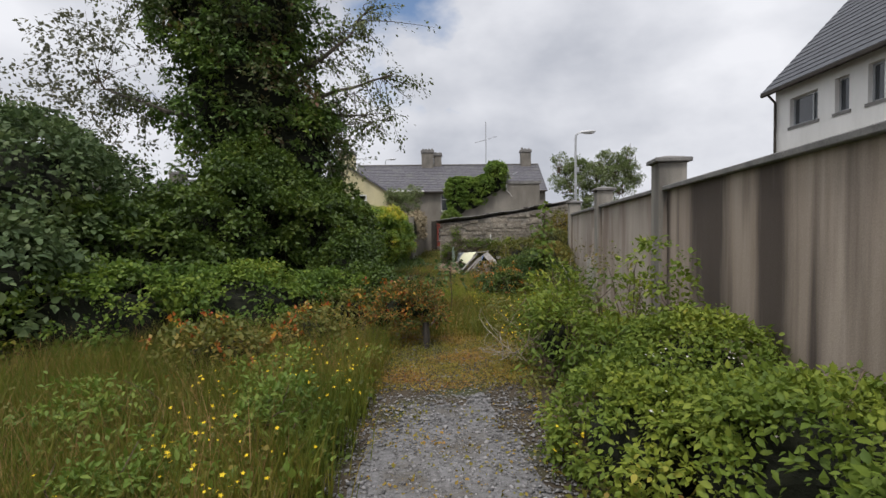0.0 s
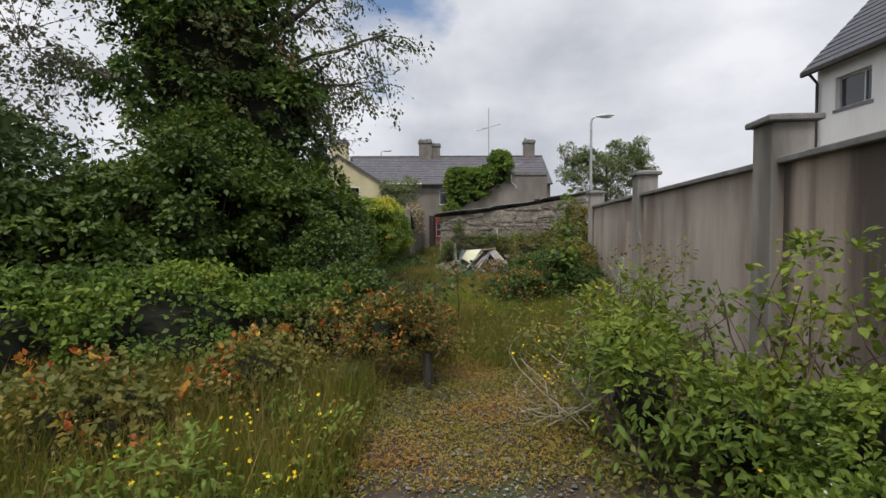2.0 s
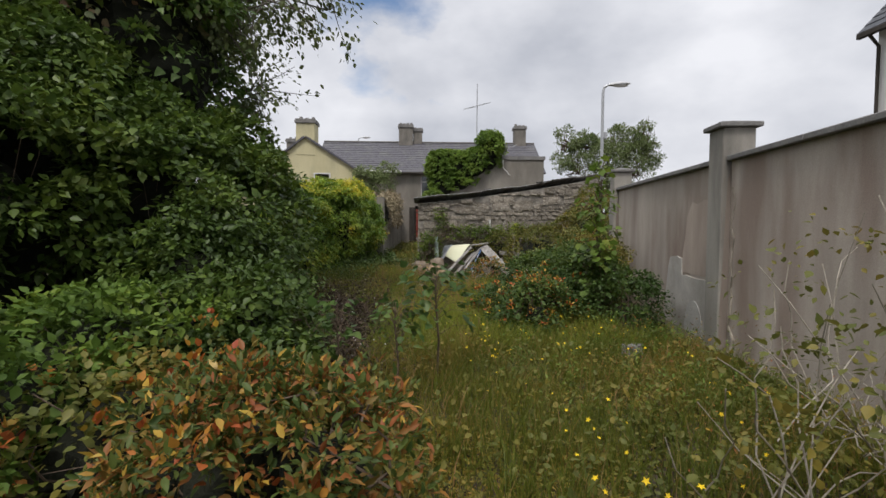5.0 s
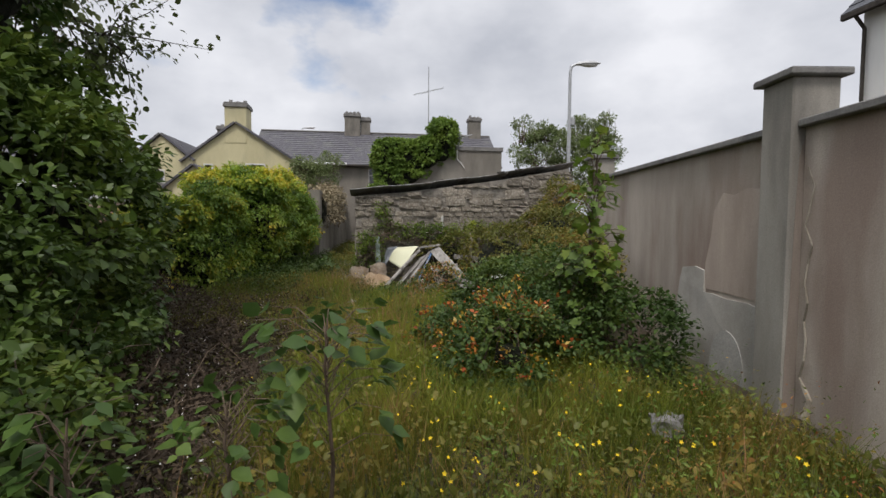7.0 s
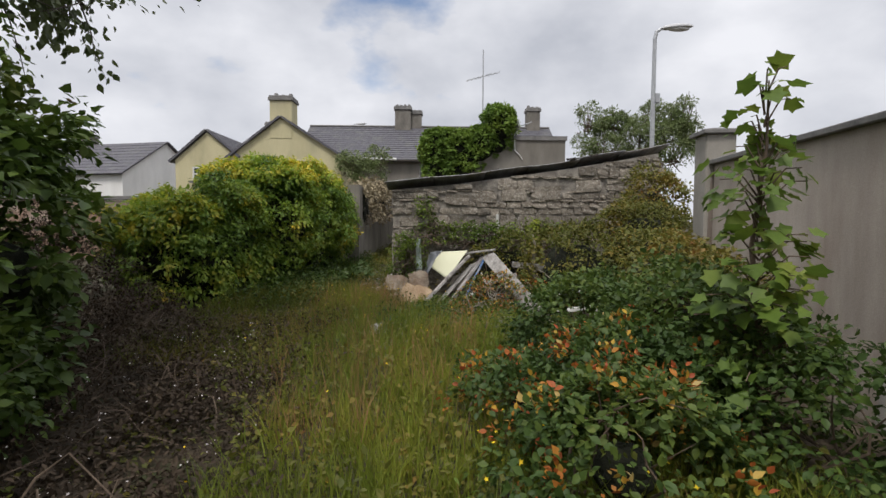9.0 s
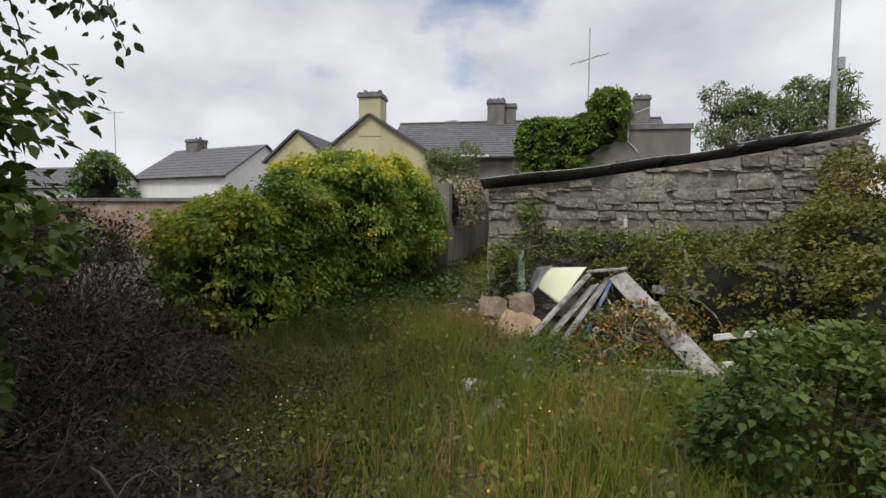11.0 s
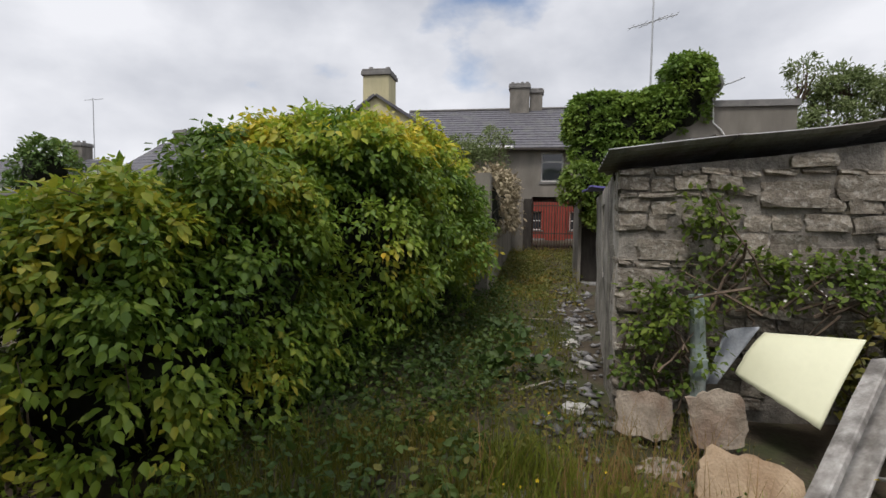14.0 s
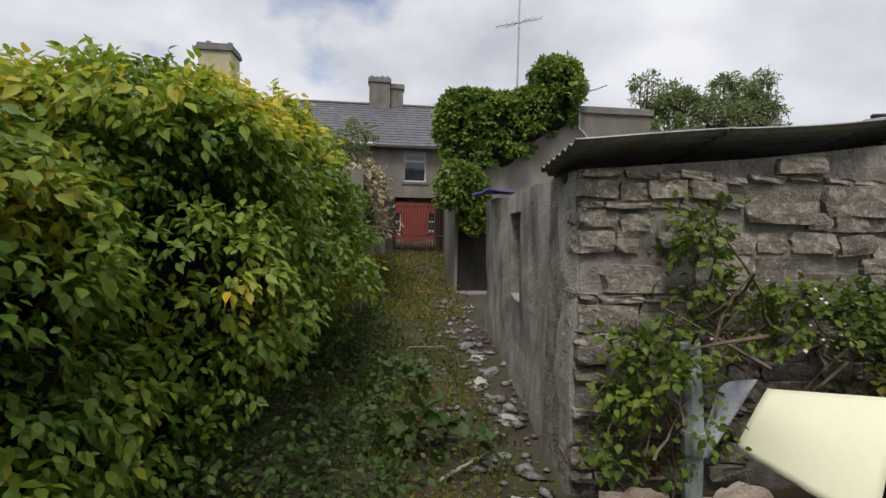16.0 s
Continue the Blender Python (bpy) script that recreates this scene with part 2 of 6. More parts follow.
PLASTER = surface("broken_plaster", (0.17, 0.135, 0.1), (0.4, 0.335, 0.26), 7, 0.92, 0.8, stain=(0.2, 0.12, 0.08), stain_scale=5)
CREAM = surface("cream_laminate", (0.62, 0.615, 0.43), (0.69, 0.685, 0.49), 2, 0.5, 0.03, grain=30, grit=0.06)
SHEET_GREY = surface("bent_grey_sheet", (0.33, 0.35, 0.38), (0.5, 0.52, 0.55), 4, 0.5, 0.1)
PIPE_GREEN = surface("pale_green_pipe", (0.3, 0.37, 0.35), (0.44, 0.5, 0.47), 8, 0.6, 0.2, stain=(0.2, 0.14, 0.1), stain_scale=6)
BARK = surface("grey_bark", (0.06, 0.05, 0.04), (0.17, 0.145, 0.12), 10, 0.95, 0.9, (2, 2, 0.5), 50)
TWIG = surface("dry_twig", (0.2, 0.17, 0.13), (0.42, 0.38, 0.31), 10, 0.9, 0.3)
BROWN_TWIG = surface("brown_twig", (0.07, 0.05, 0.035), (0.19, 0.14, 0.1), 10, 0.9, 0.3)
EARTH = surface("weedy_earth", (0.035, 0.027, 0.018), (0.09, 0.07, 0.046), 3, 0.97, 0.8, (1, 1, 1), 35, stain=(0.05, 0.065, 0.022), stain_scale=1.6, stain_amount=0.75)
GRAVEL = surface("grey_gravel", (0.11, 0.107, 0.106), (0.24, 0.235, 0.235), 22, 0.95, 1.0, (1, 1, 1), 110, stain=(0.09, 0.075, 0.05), stain_scale=2.2, stain_amount=0.6)
PEBBLE = surface("grey_pebble", (0.12, 0.117, 0.115), (0.31, 0.3, 0.295), 20, 0.9, 0.4, per="island")
BLUE_TARP = surface("purple_tarpaulin", (0.1, 0.09, 0.3), (0.18, 0.16, 0.42), 5, 0.6, 0.2)
GLASS = glass("window_glass")
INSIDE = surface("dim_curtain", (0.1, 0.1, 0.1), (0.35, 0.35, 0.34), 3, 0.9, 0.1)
BRICK_WALL = surface("flaking_salmon_wall", (0.2, 0.12, 0.08), (0.42, 0.3, 0.22), 2.2, 0.93, 0.4, (1, 1, 2), 30, stain=(0.45, 0.42, 0.38), stain_scale=1.2)
# Near-black filler for bush interiors; stands for the shade among leaves.
CORE = surface("bush_inner_shade", (0.006, 0.007, 0.004), (0.018, 0.02, 0.01), 9, 0.97, 1.0)

IVY = leaf("ivy_leaf", [(0.0, (0.04, 0.075, 0.018)), (0.5, (0.085, 0.145, 0.03)), (0.85, (0.18, 0.25, 0.045)), (1.0, (0.2, 0.13, 0.05))], 0.42)
IVY_BROWN = leaf("ivy_leaf_browned", [(0.0, (0.0413, 0.0577, 0.0193)), (0.5, (0.0744, 0.102, 0.0303)), (0.8, (0.149, 0.0901, 0.0483)), (1.0, (0.215, 0.116, 0.0689))], 0.5)
BUSH = leaf("bush_leaf", [(0.0, (0.024, 0.044, 0.0096)), (0.45, (0.06, 0.1, 0.0176)), (0.8, (0.108, 0.152, 0.024)), (1.0, (0.152, 0.176, 0.032))], 0.45)
ELDER = leaf("elder_leaf", [(0.0, (0.038, 0.066, 0.026)), (0.5, (0.078, 0.118, 0.042)), (1.0, (0.135, 0.17, 0.06))], 0.55)
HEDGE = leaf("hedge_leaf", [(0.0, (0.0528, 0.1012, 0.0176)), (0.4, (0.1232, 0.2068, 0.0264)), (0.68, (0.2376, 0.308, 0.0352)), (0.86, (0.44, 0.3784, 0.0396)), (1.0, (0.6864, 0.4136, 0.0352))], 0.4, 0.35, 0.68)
AIRY = leaf("airy_tree_leaf", [(0.0, (0.0496, 0.0705, 0.0248)), (0.6, (0.116, 0.141, 0.0483)), (1.0, (0.198, 0.205, 0.0826))], 0.4, 0.35)
STREET = leaf("street_tree_leaf", [(0.0, (0.1, 0.14, 0.05)), (0.6, (0.17, 0.21, 0.08)), (1.0, (0.24, 0.27, 0.13))], 0.45, 0.4)
SILVER = leaf("silvery_leaf", [(0.0, (0.0826, 0.0901, 0.062)), (0.6, (0.149, 0.154, 0.0969)), (1.0, (0.231, 0.217, 0.138))], 0.45)
BRAMBLE = leaf("bramble_leaf", [(0.0, (0.05, 0.09, 0.016)), (0.5, (0.135, 0.19, 0.026)), (0.85, (0.24, 0.28, 0.036)), (1.0, (0.34, 0.3, 0.05))], 0.6, 0.38)
WEED = leaf("weed_leaf", [(0.0, (0.055, 0.074, 0.016)), (0.5, (0.13, 0.135, 0.027)), (0.8, (0.22, 0.17, 0.032)), (1.0, (0.26, 0.11, 0.036))], 0.5, 0.35)
MOSSY = leaf("creeping_weed", [(0.0, (0.09, 0.105, 0.02)), (0.45, (0.22, 0.19, 0.03)), (0.75, (0.32, 0.19, 0.04)), (1.0, (0.3, 0.1, 0.04))], 0.55, 0.3)
DOCK = leaf("broad_leaf", [(0.0, (0.0304, 0.0609, 0.0159)), (0.6, (0.0651, 0.108, 0.0253)), (1.0, (0.104, 0.148, 0.0362))], 0.42, 0.35)
WALLIVY = leaf("wall_ivy_leaf", [(0.0, (0.075, 0.14, 0.025)), (0.5, (0.15, 0.235, 0.038)), (1.0, (0.24, 0.32, 0.05))], 0.5, 0.35)
BANK = leaf("bank_leaf", [(0.0, (0.045, 0.09, 0.016)), (0.5, (0.105, 0.17, 0.025)), (0.85, (0.2, 0.26, 0.034)), (1.0, (0.32, 0.26, 0.04))], 0.55, 0.38)
SHOOT = leaf("shoot_leaf", [(0.0, (0.0345, 0.069, 0.0184)), (0.6, (0.069, 0.1207, 0.0276)), (1.0, (0.1265, 0.184, 0.0368))], 0.42, 0.4)
RUSSET = leaf("orange_leaf", [(0.0, (0.04, 0.075, 0.018)), (0.45, (0.1, 0.13, 0.026)), (0.64, (0.19, 0.12, 0.028)), (0.78, (0.27, 0.085, 0.03)), (0.92, (0.45, 0.3, 0.045)), (1.0, (0.55, 0.44, 0.3))], 0.5, 0.35, 0.15)
MAPLE = leaf("sapling_leaf", [(0.0, (0.06, 0.11, 0.02)), (0.6, (0.12, 0.185, 0.028)), (1.0, (0.23, 0.26, 0.04))], 0.5, 0.4)
GRASS = leaf("grass_blade", [(0.0, (0.058, 0.086, 0.013)), (0.5, (0.123, 0.145, 0.02)), (0.8, (0.2024, 0.1628, 0.03168)), (1.0, (0.2825, 0.2024, 0.08633))], 0.5, 0.35)
FRESH = leaf("fresh_grass_blade", [(0.0, (0.09, 0.135, 0.02)), (0.5, (0.185, 0.225, 0.03)), (0.85, (0.28, 0.29, 0.042)), (1.0, (0.34, 0.29, 0.09))], 0.5, 0.4)
SCRUB = leaf("scrub_leaf", [(0.0, (0.025, 0.05, 0.012)), (0.5, (0.055, 0.095, 0.02)), (0.85, (0.11, 0.15, 0.026)), (1.0, (0.18, 0.18, 0.03))], 0.5, 0.35)
# Dead brown growth, made darker for the tree's shade over this ground.
SHADED_DEADSTEM = leaf("shade_dark_dead_growth", [(0.0, (0.025, 0.018, 0.012)), (0.6, (0.06, 0.042, 0.026)), (1.0, (0.11, 0.08, 0.045))], 0.8, 0.15)
FLAME = leaf("flame_coloured_leaf", [(0.0, (0.3, 0.055, 0.025)), (0.45, (0.42, 0.13, 0.03)), (0.8, (0.5, 0.32, 0.04)), (1.0, (0.55, 0.42, 0.2))], 0.5, 0.35, 0.15)
# Yellowing leaf, lighter than HEDGE: daylight on the hedge tops is partly in it.
TOP_LIT_YELLOWING = leaf("top_lit_yellowing_leaf", [(0.0, (0.14, 0.25, 0.03)), (0.4, (0.26, 0.34, 0.036)), (0.7, (0.46, 0.42, 0.04)), (1.0, (0.68, 0.48, 0.045))], 0.45, 0.4, 0.55)
RAGWORT = leaf("bright_weed_leaf", [(0.0, (0.06, 0.105, 0.018)), (0.5, (0.12, 0.185, 0.028)), (1.0, (0.2, 0.24, 0.04))], 0.5, 0.35)
DRYGRASS = leaf("dry_grass_blade", [(0.0, (0.108, 0.107, 0.0261)), (0.4, (0.24, 0.165, 0.0575)), (0.75, (0.384, 0.224, 0.104)), (1.0, (0.456, 0.233, 0.136))], 0.6, 0.3)
YELLOW = leaf("yellow_petal", [(0.0, (0.75, 0.5, 0.01)), (1.0, (0.85, 0.65, 0.03))], 0.6, 0.3)
WHITEPETAL = leaf("white_petal", [(0.0, (0.55, 0.48, 0.48)), (1.0, (0.8, 0.78, 0.76))], 0.6, 0.3)
DEADLEAF = leaf("withered_leaf", [(0.0, (0.14, 0.11, 0.07)), (0.5, (0.26, 0.21, 0.13)), (1.0, (0.36, 0.31, 0.2))], 0.7, 0.2)


# ---- building helpers ----
def part(name, bm, material, parent=None, label=""):
    """Links a bmesh as one mesh object, under a thing or a part."""
    me = bpy.data.meshes.new(name)
    bm.to_mesh(me)
    bm.free()
    me.materials.append(material)
    ob = new(name, me)
    if parent:
        ob.parent = parent
    if label:
        ob["label"] = label
    return ob


def sheet(name, verts, faces, material, parent=None, label=""):
    """Links plain vertex and face arrays (all faces of one size) as one mesh object."""
    verts, faces = np.asarray(verts, dtype=np.float32), np.asarray(faces, dtype=np.int32)
    me = bpy.data.meshes.new(name)
    me.vertices.add(len(verts))
    me.vertices.foreach_set("co", verts.ravel())
    k = faces.shape[1]
    me.loops.add(faces.size)
    me.loops.foreach_set("vertex_index", faces.ravel())
    me.polygons.add(len(faces))
    me.polygons.foreach_set("loop_start", np.arange(0, faces.size, k, dtype=np.int32))
    me.update(calc_edges=True)
    me.materials.append(material)
    ob = new(name, me)
    if parent:
        ob.parent = parent
    if label:
        ob["label"] = label
    return ob


def thing(name, label, category, at=(0, 0, 0), turn=0.0, group="", kind=""):
    ob = new(name)
    ob.empty_display_size = 0.1
    ob.matrix_basis = pose(*at, 0, 0, turn)
    return tagged(ob, label, category, group, kind)


def box(bm, x0, x1, y0, y1, z0, z1, m=None, bevel=0.0):
    made = bmesh.ops.create_cube(bm, size=1.0)["verts"]
    for v in made:
        v.co = Vector(((x0 + x1) / 2 + v.co.x * (x1 - x0), (y0 + y1) / 2 + v.co.y * (y1 - y0), (z0 + z1) / 2 + v.co.z * (z1 - z0)))
    if bevel:
        edges = list({e for v in made for e in v.link_edges})
        made = bmesh.ops.bevel(bm, geom=edges, offset=bevel, segments=1, affect="EDGES")["verts"]
    if m is not None:
        for v in made:
            v.co = m @ v.co
    return bm


def boxes(*rows, m=None, bevel=0.0):
    bm = bmesh.new()
    for r in rows:
        box(bm, *r, m=m, bevel=bevel)
    return bm


def roughen(bm, amount, scale, cuts=0):
    if cuts:
        bmesh.ops.subdivide_edges(bm, edges=list(bm.edges), cuts=cuts, use_grid_fill=True)
    for v in bm.verts:
        v.co += noise.noise_vector(v.co * scale) * amount
    return bm


def pierced(u0, u1, z0, z1, holes, y0, y1):
    """A wall in the xz plane from y0 to y1, cut through by holes (u0, u1, z0, z1)."""
    us = sorted({u0, u1, *[h[0] for h in holes], *[h[1] for h in holes]})
    zs = sorted({z0, z1, *[h[2] for h in holes], *[h[3] for h in holes]})
    bm = bmesh.new()
    for a, b in zip(us, us[1:]):
        for c, d in zip(zs, zs[1:]):
            if not any(h[0] <= (a + b) / 2 <= h[1] and h[2] <= (c + d) / 2 <= h[3] for h in holes):
                box(bm, a, b, y0, y1, c, d)
    bmesh.ops.remove_doubles(bm, verts=list(bm.verts), dist=0.0005)
    return bm


def prism(points, y0, y1):
    """A solid from a closed outline in xz, drawn from y0 to y1."""
    bm = bmesh.new()
    a = [bm.verts.new((x, y0, z)) for x, z in points]
    b = [bm.verts.new((x, y1, z)) for x, z in points]
    bm.faces.new(a)
    bm.faces.new(b[::-1])
    for i in range(len(points)):
        j = (i + 1) % len(points)
        bm.faces.new((a[j], a[i], b[i], b[j]))
    bmesh.ops.recalc_face_normals(bm, faces=list(bm.faces))
    return bm


def tube(bm, pts, radii, sides=7):
    """A tapered limb along points."""
    rings = []
    for i, p in enumerate(pts):
        p = Vector(p)
        way = (Vector(pts[min(i + 1, len(pts) - 1)]) - Vector(pts[max(i - 1, 0)])).normalized()
        side = way.cross(Vector((0.3, 0.9, 0.2))).normalized()
        up = side.cross(way)
        rad = float(radii[i])
        rings.append([bm.verts.new(p + rad * (math.cos(2 * math.pi * k / sides) * side + math.sin(2 * math.pi * k / sides) * up)) for k in range(sides)])
    for a, b in zip(rings, rings[1:]):
        for k in range(sides):
            bm.faces.new((a[k], a[(k + 1) % sides], b[(k + 1) % sides], b[k]))
    bm.faces.new(rings[0][::-1])
    bm.faces.new(rings[-1])
    return bm


def bent(start, end, bow, steps, rng):
    start, end = np.array(start, float), np.array(end, float)
    t = np.linspace(0, 1, steps)[:, None]
    off = rng.normal(0, 1, 3) * bow
    return start + (end - start) * t + np.sin(t * np.pi) * off + rng.normal(0, 0.12 * bow, (steps, 3)) * (t > 0) * (t < 1)


def window(parent, u0, u1, z0, z1, y, rail=0.5, m=None, frame_material=None, sill=True, curtain=True):
    """A window set into a wall that faces -y: frame, sash rail, panes, sill."""
    fm = frame_material or WHITE_PAINT
    w = new("window")
    w.parent = parent
    f = 0.06
    zr = z0 + (z1 - z0) * rail
    part("window_frame", boxes((u0, u0 + f, y, y + 0.07, z0, z1), (u1 - f, u1, y, y + 0.07, z0, z1), (u0 + f, u1 - f, y, y + 0.07, z0, z0 + f), (u0 + f, u1 - f, y, y + 0.07, z1 - f, z1), (u0 + f, u1 - f, y + 0.01, y + 0.06, zr - 0.03, zr + 0.03), m=m), fm, w)
    part("pane", boxes((u0 + f, u1 - f, y + 0.03, y + 0.04, z0 + f, zr - 0.03), m=m), GLASS, w)
    part("pane", boxes((u0 + f, u1 - f, y + 0.03, y + 0.04, zr + 0.03, z1 - f), m=m), GLASS, w)
    if sill:
        part("sill", boxes((u0 - 0.08, u1 + 0.08, y - 0.16, y + 0.02, z0 - 0.1, z0 - 0.005), m=m), COPING, w)
    return w


def chimney(parent, x0, x1, y0, y1, z0, z1, material, pots=3, cap=0.06, rng=random.Random(3)):
    c = new("chimney")
    c.parent = parent
    part("chimney_shaft", boxes((x0, x1, y0, y1, z0, z1 - 0.22), bevel=0.01), material, c)
    part("cap", boxes((x0 - cap, x1 + cap, y0 - cap, y1 + cap, z1 - 0.22, z1 - 0.08), (x0 - cap / 2, x1 + cap / 2, y0 - cap / 2, y1 + cap / 2, z1 - 0.08, z1), bevel=0.015), COPING, c)
    for k in range(pots):
        px = x0 + (k + 0.5) * (x1 - x0) / pots
        h = rng.uniform(0.07, 0.18)
        part("chimney_pot", tube(bmesh.new(), [(px, (y0 + y1) / 2, z1), (px, (y0 + y1) / 2, z1 + h)], [0.1, 0.08], 8), COPING, c)
    return c


def roof_slab(name, a, b, c, d, thick, material, parent, courses=0):
    """A sloping roof sheet through four corners (eave a-b, ridge d-c), stepped in overlapping slate courses."""
    a, b, c, d = (Vector(p) for p in (a, b, c, d))
    up = (b - a).cross(d - a).normalized()
    if up.z < 0:
        up = -up
    bm = bmesh.new()
    n = max(courses, 1)
    rows = [(a, b)]
    for i in range(n):
        p, q = i / n, (i + 1) / n
        rows.append((a.lerp(d, p) + up * (thick + 0.02), b.lerp(c, p) + up * (thick + 0.02)))
        rows.append((a.lerp(d, q) + up * thick, b.lerp(c, q) + up * thick))
    rows.append((d, c))
    vs = [(bm.verts.new(l), bm.verts.new(r)) for l, r in rows]
    for (l0, r0), (l1, r1) in zip(vs, vs[1:] + vs[:1]):
        bm.faces.new((l0, r0, r1, l1))
    for k in (0, 1):
        bm.faces.new([v[k] for v in vs])
    bmesh.ops.recalc_face_normals(bm, faces=list(bm.faces))
    return part(name, bm, material, parent)


def ground_height(x, y):
    rise = np.clip((y - 10.5) / 8.0, 0, 1)
    return 0.24 * rise * rise * (3 - 2 * rise) + 0.025 * np.sin(1.7 * x + 0.6) * np.cos(1.3 * y) + 0.012 * np.sin(4.1 * x + 2.2 * y)


# ---- the ground ----
gx = np.concatenate([[-2500, -600, -150, -50], np.linspace(-16, 16, 129), [50, 150, 600, 2500]])
gy = np.concatenate([[-2500, -600, -150, -40], np.linspace(-8, 46, 217), [90, 200, 600, 2500]])
GX, GY = np.meshgrid(gx, gy)
GZ = np.where((abs(GX) < 17) & (GY > -9) & (GY < 47), ground_height(GX, GY), np.where(GY > 40, 0.24, 0.0))
idx = np.arange(GX.size).reshape(GX.shape)
quads = np.stack([idx[:-1, :-1], idx[:-1, 1:], idx[1:, 1:], idx[1:, :-1]], -1).reshape(-1, 4)
ground = sheet("ground", np.stack([GX, GY, GZ], -1).reshape(-1, 3), quads, EARTH)
tagged(ground, "uneven weedy earth of an overgrown back lane", "ground", kind="structure")

# gravel bed with a ragged rim
rng = np.random.default_rng(4)
ang = np.linspace(0, 2 * np.pi, 72, endpoint=False)
rings = [np.array([[0.03, 1.9]])]
rows_v, rows_f = [], []
for k, r in enumerate(np.linspace(0.08, 1.0, 12)):
    wob = 1 + 0.06 * np.sin(5 * ang + 1) + 0.05 * np.sin(11 * ang) + rng.normal(0, 0.012, 72)
    x = 0.03 + 0.72 * r * wob * np.sign(np.cos(ang)) * abs(np.cos(ang)) ** 0.6
    y = 1.2 + 3.6 * r * wob * np.sign(np.sin(ang)) * abs(np.sin(ang)) ** 0.6
    rows_v.append(np.stack([x, y, ground_height(x, y) + 0.012 - 0.02 * r ** 6], -1))
gv = np.concatenate(rows_v)
for k in range(11):
    for i in range(72):
        j = (i + 1) % 72
        rows_f.append((k * 72 + i, (k + 1) * 72 + i, (k + 1) * 72 + j, k * 72 + j))
gravel_path = sheet("pavement_gravel", gv, rows_f, GRAVEL)
tagged(gravel_path, "bare patch of compacted grey gravel", "gravel", kind="structure")


def pebbles(name, pts, sizes, material, label, rng):
    """Loose stones: squashed six-cornered lumps, all in one mesh."""
    base = np.array([(1, 0, 0), (-1, 0, 0), (0, 1, 0), (0, -1, 0), (0, 0, 0.7), (0, 0, -0.5)], float)
    tri = np.array([(0, 2, 4), (2, 1, 4), (1, 3, 4), (3, 0, 4), (2, 0, 5), (1, 2, 5), (3, 1, 5), (0, 3, 5)])
    n = len(pts)
    a = rng.uniform(0, 6.28, n)
    v = base[None] * (1 + rng.normal(0, 0.22, (n, 6, 3))) * sizes[:, None, None] * np.stack([rng.uniform(0.7, 1.3, n), rng.uniform(0.7, 1.3, n), rng.uniform(0.4, 0.9, n)], -1)[:, None]
    x = v[..., 0] * np.cos(a)[:, None] - v[..., 1] * np.sin(a)[:, None]
    y = v[..., 0] * np.sin(a)[:, None] + v[..., 1] * np.cos(a)[:, None]
    v = np.stack([x, y, v[..., 2]], -1) + pts[:, None]
    return tagged(sheet(name, v.reshape(-1, 3), (tri[None] + 6 * np.arange(n)[:, None, None]).reshape(-1, 3), material), label, "stones", kind="stuff")


n = 15000
px, py = rng.uniform(-0.75, 0.85, n), rng.uniform(0.6, 7.6, n)
keep = (py < 4.7) | (rng.random(n) < 0.35)
px, py = px[keep], py[keep]
pebbles("gravel", np.stack([px, py, ground_height(px, py) + 0.012], -1), rng.gamma(2.2, 0.0034, len(px)) + 0.003, PEBBLE, "loose grey gravel stones pressed into earth", rng)
n = 380
px, py = rng.normal(-0.3, 0.24, n), rng.uniform(16.2, 23.5, n)
px += 0.05 * (py - 17)
pebbles("rubble", np.stack([px, py, ground_height(px, py) + 0.015], -1), rng.gamma(1.6, 0.016, n) + 0.008, PEBBLE, "pale rubble and stone chips along the shed wall", rng)

n = 420
px, py = rng.uniform(0.0, 2.2, n), rng.uniform(14.8, 16.6, n)
pebbles("rubble", np.stack([px, py, ground_height(px, py) + 0.01], -1), rng.gamma(1.6, 0.013, n) + 0.006, PEBBLE, "stone chips around the rubbish heap", rng)

# ---- concrete boundary wall ----
WALL_M = pose(2.24, 2.47, 0, 0, 0, -7.07)
boundary = thing("wall_east", "tall stained concrete boundary wall with streaks", "wall", kind="structure")
PILLARS = (-4.9, -0.45, 4.0, 8.24, 12.75)
for i, (a, b) in enumerate(zip(PILLARS, PILLARS[1:])):
    y0, y1 = a + 0.17, b - 0.17
    bm = bmesh.new()
    nx, nz = 24, 14
    box(bm, 0.1, 0.28, y0, y1, -0.3, 2.06)
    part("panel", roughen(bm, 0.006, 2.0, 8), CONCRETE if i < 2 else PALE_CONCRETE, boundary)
    for v in range(3):
        seg = (y1 - y0) / 3
        part("coping_stone", boxes((0.035, 0.345, y0 + v * seg + 0.003, y0 + (v + 1) * seg - 0.003, 2.06, 2.115), bevel=0.008), COPING, boundary)
boundary.matrix_basis = WALL_M
# repaired third bay: a rendered plinth, a pale upright patch, a rounded patch, a brown stain above
FACE_M = pose(0.094, 0, 0, 0, 0, 90)
part("render_plinth", roughen(prism([(8.4, -0.1), (8.4, 0.69), (8.62, 0.72), (8.95, 0.705), (9.18, 0.725), (9.31, 0.72), (9.32, 0.93), (9.5, 0.955), (9.74, 0.93), (9.8, 0.8), (9.86, 0.4), (9.95, -0.1)], -0.006, 0.016), 0.01, 5), GREY_PLINTH, boundary, "pale grey rendered repair along the wall foot").matrix_basis = FACE_M
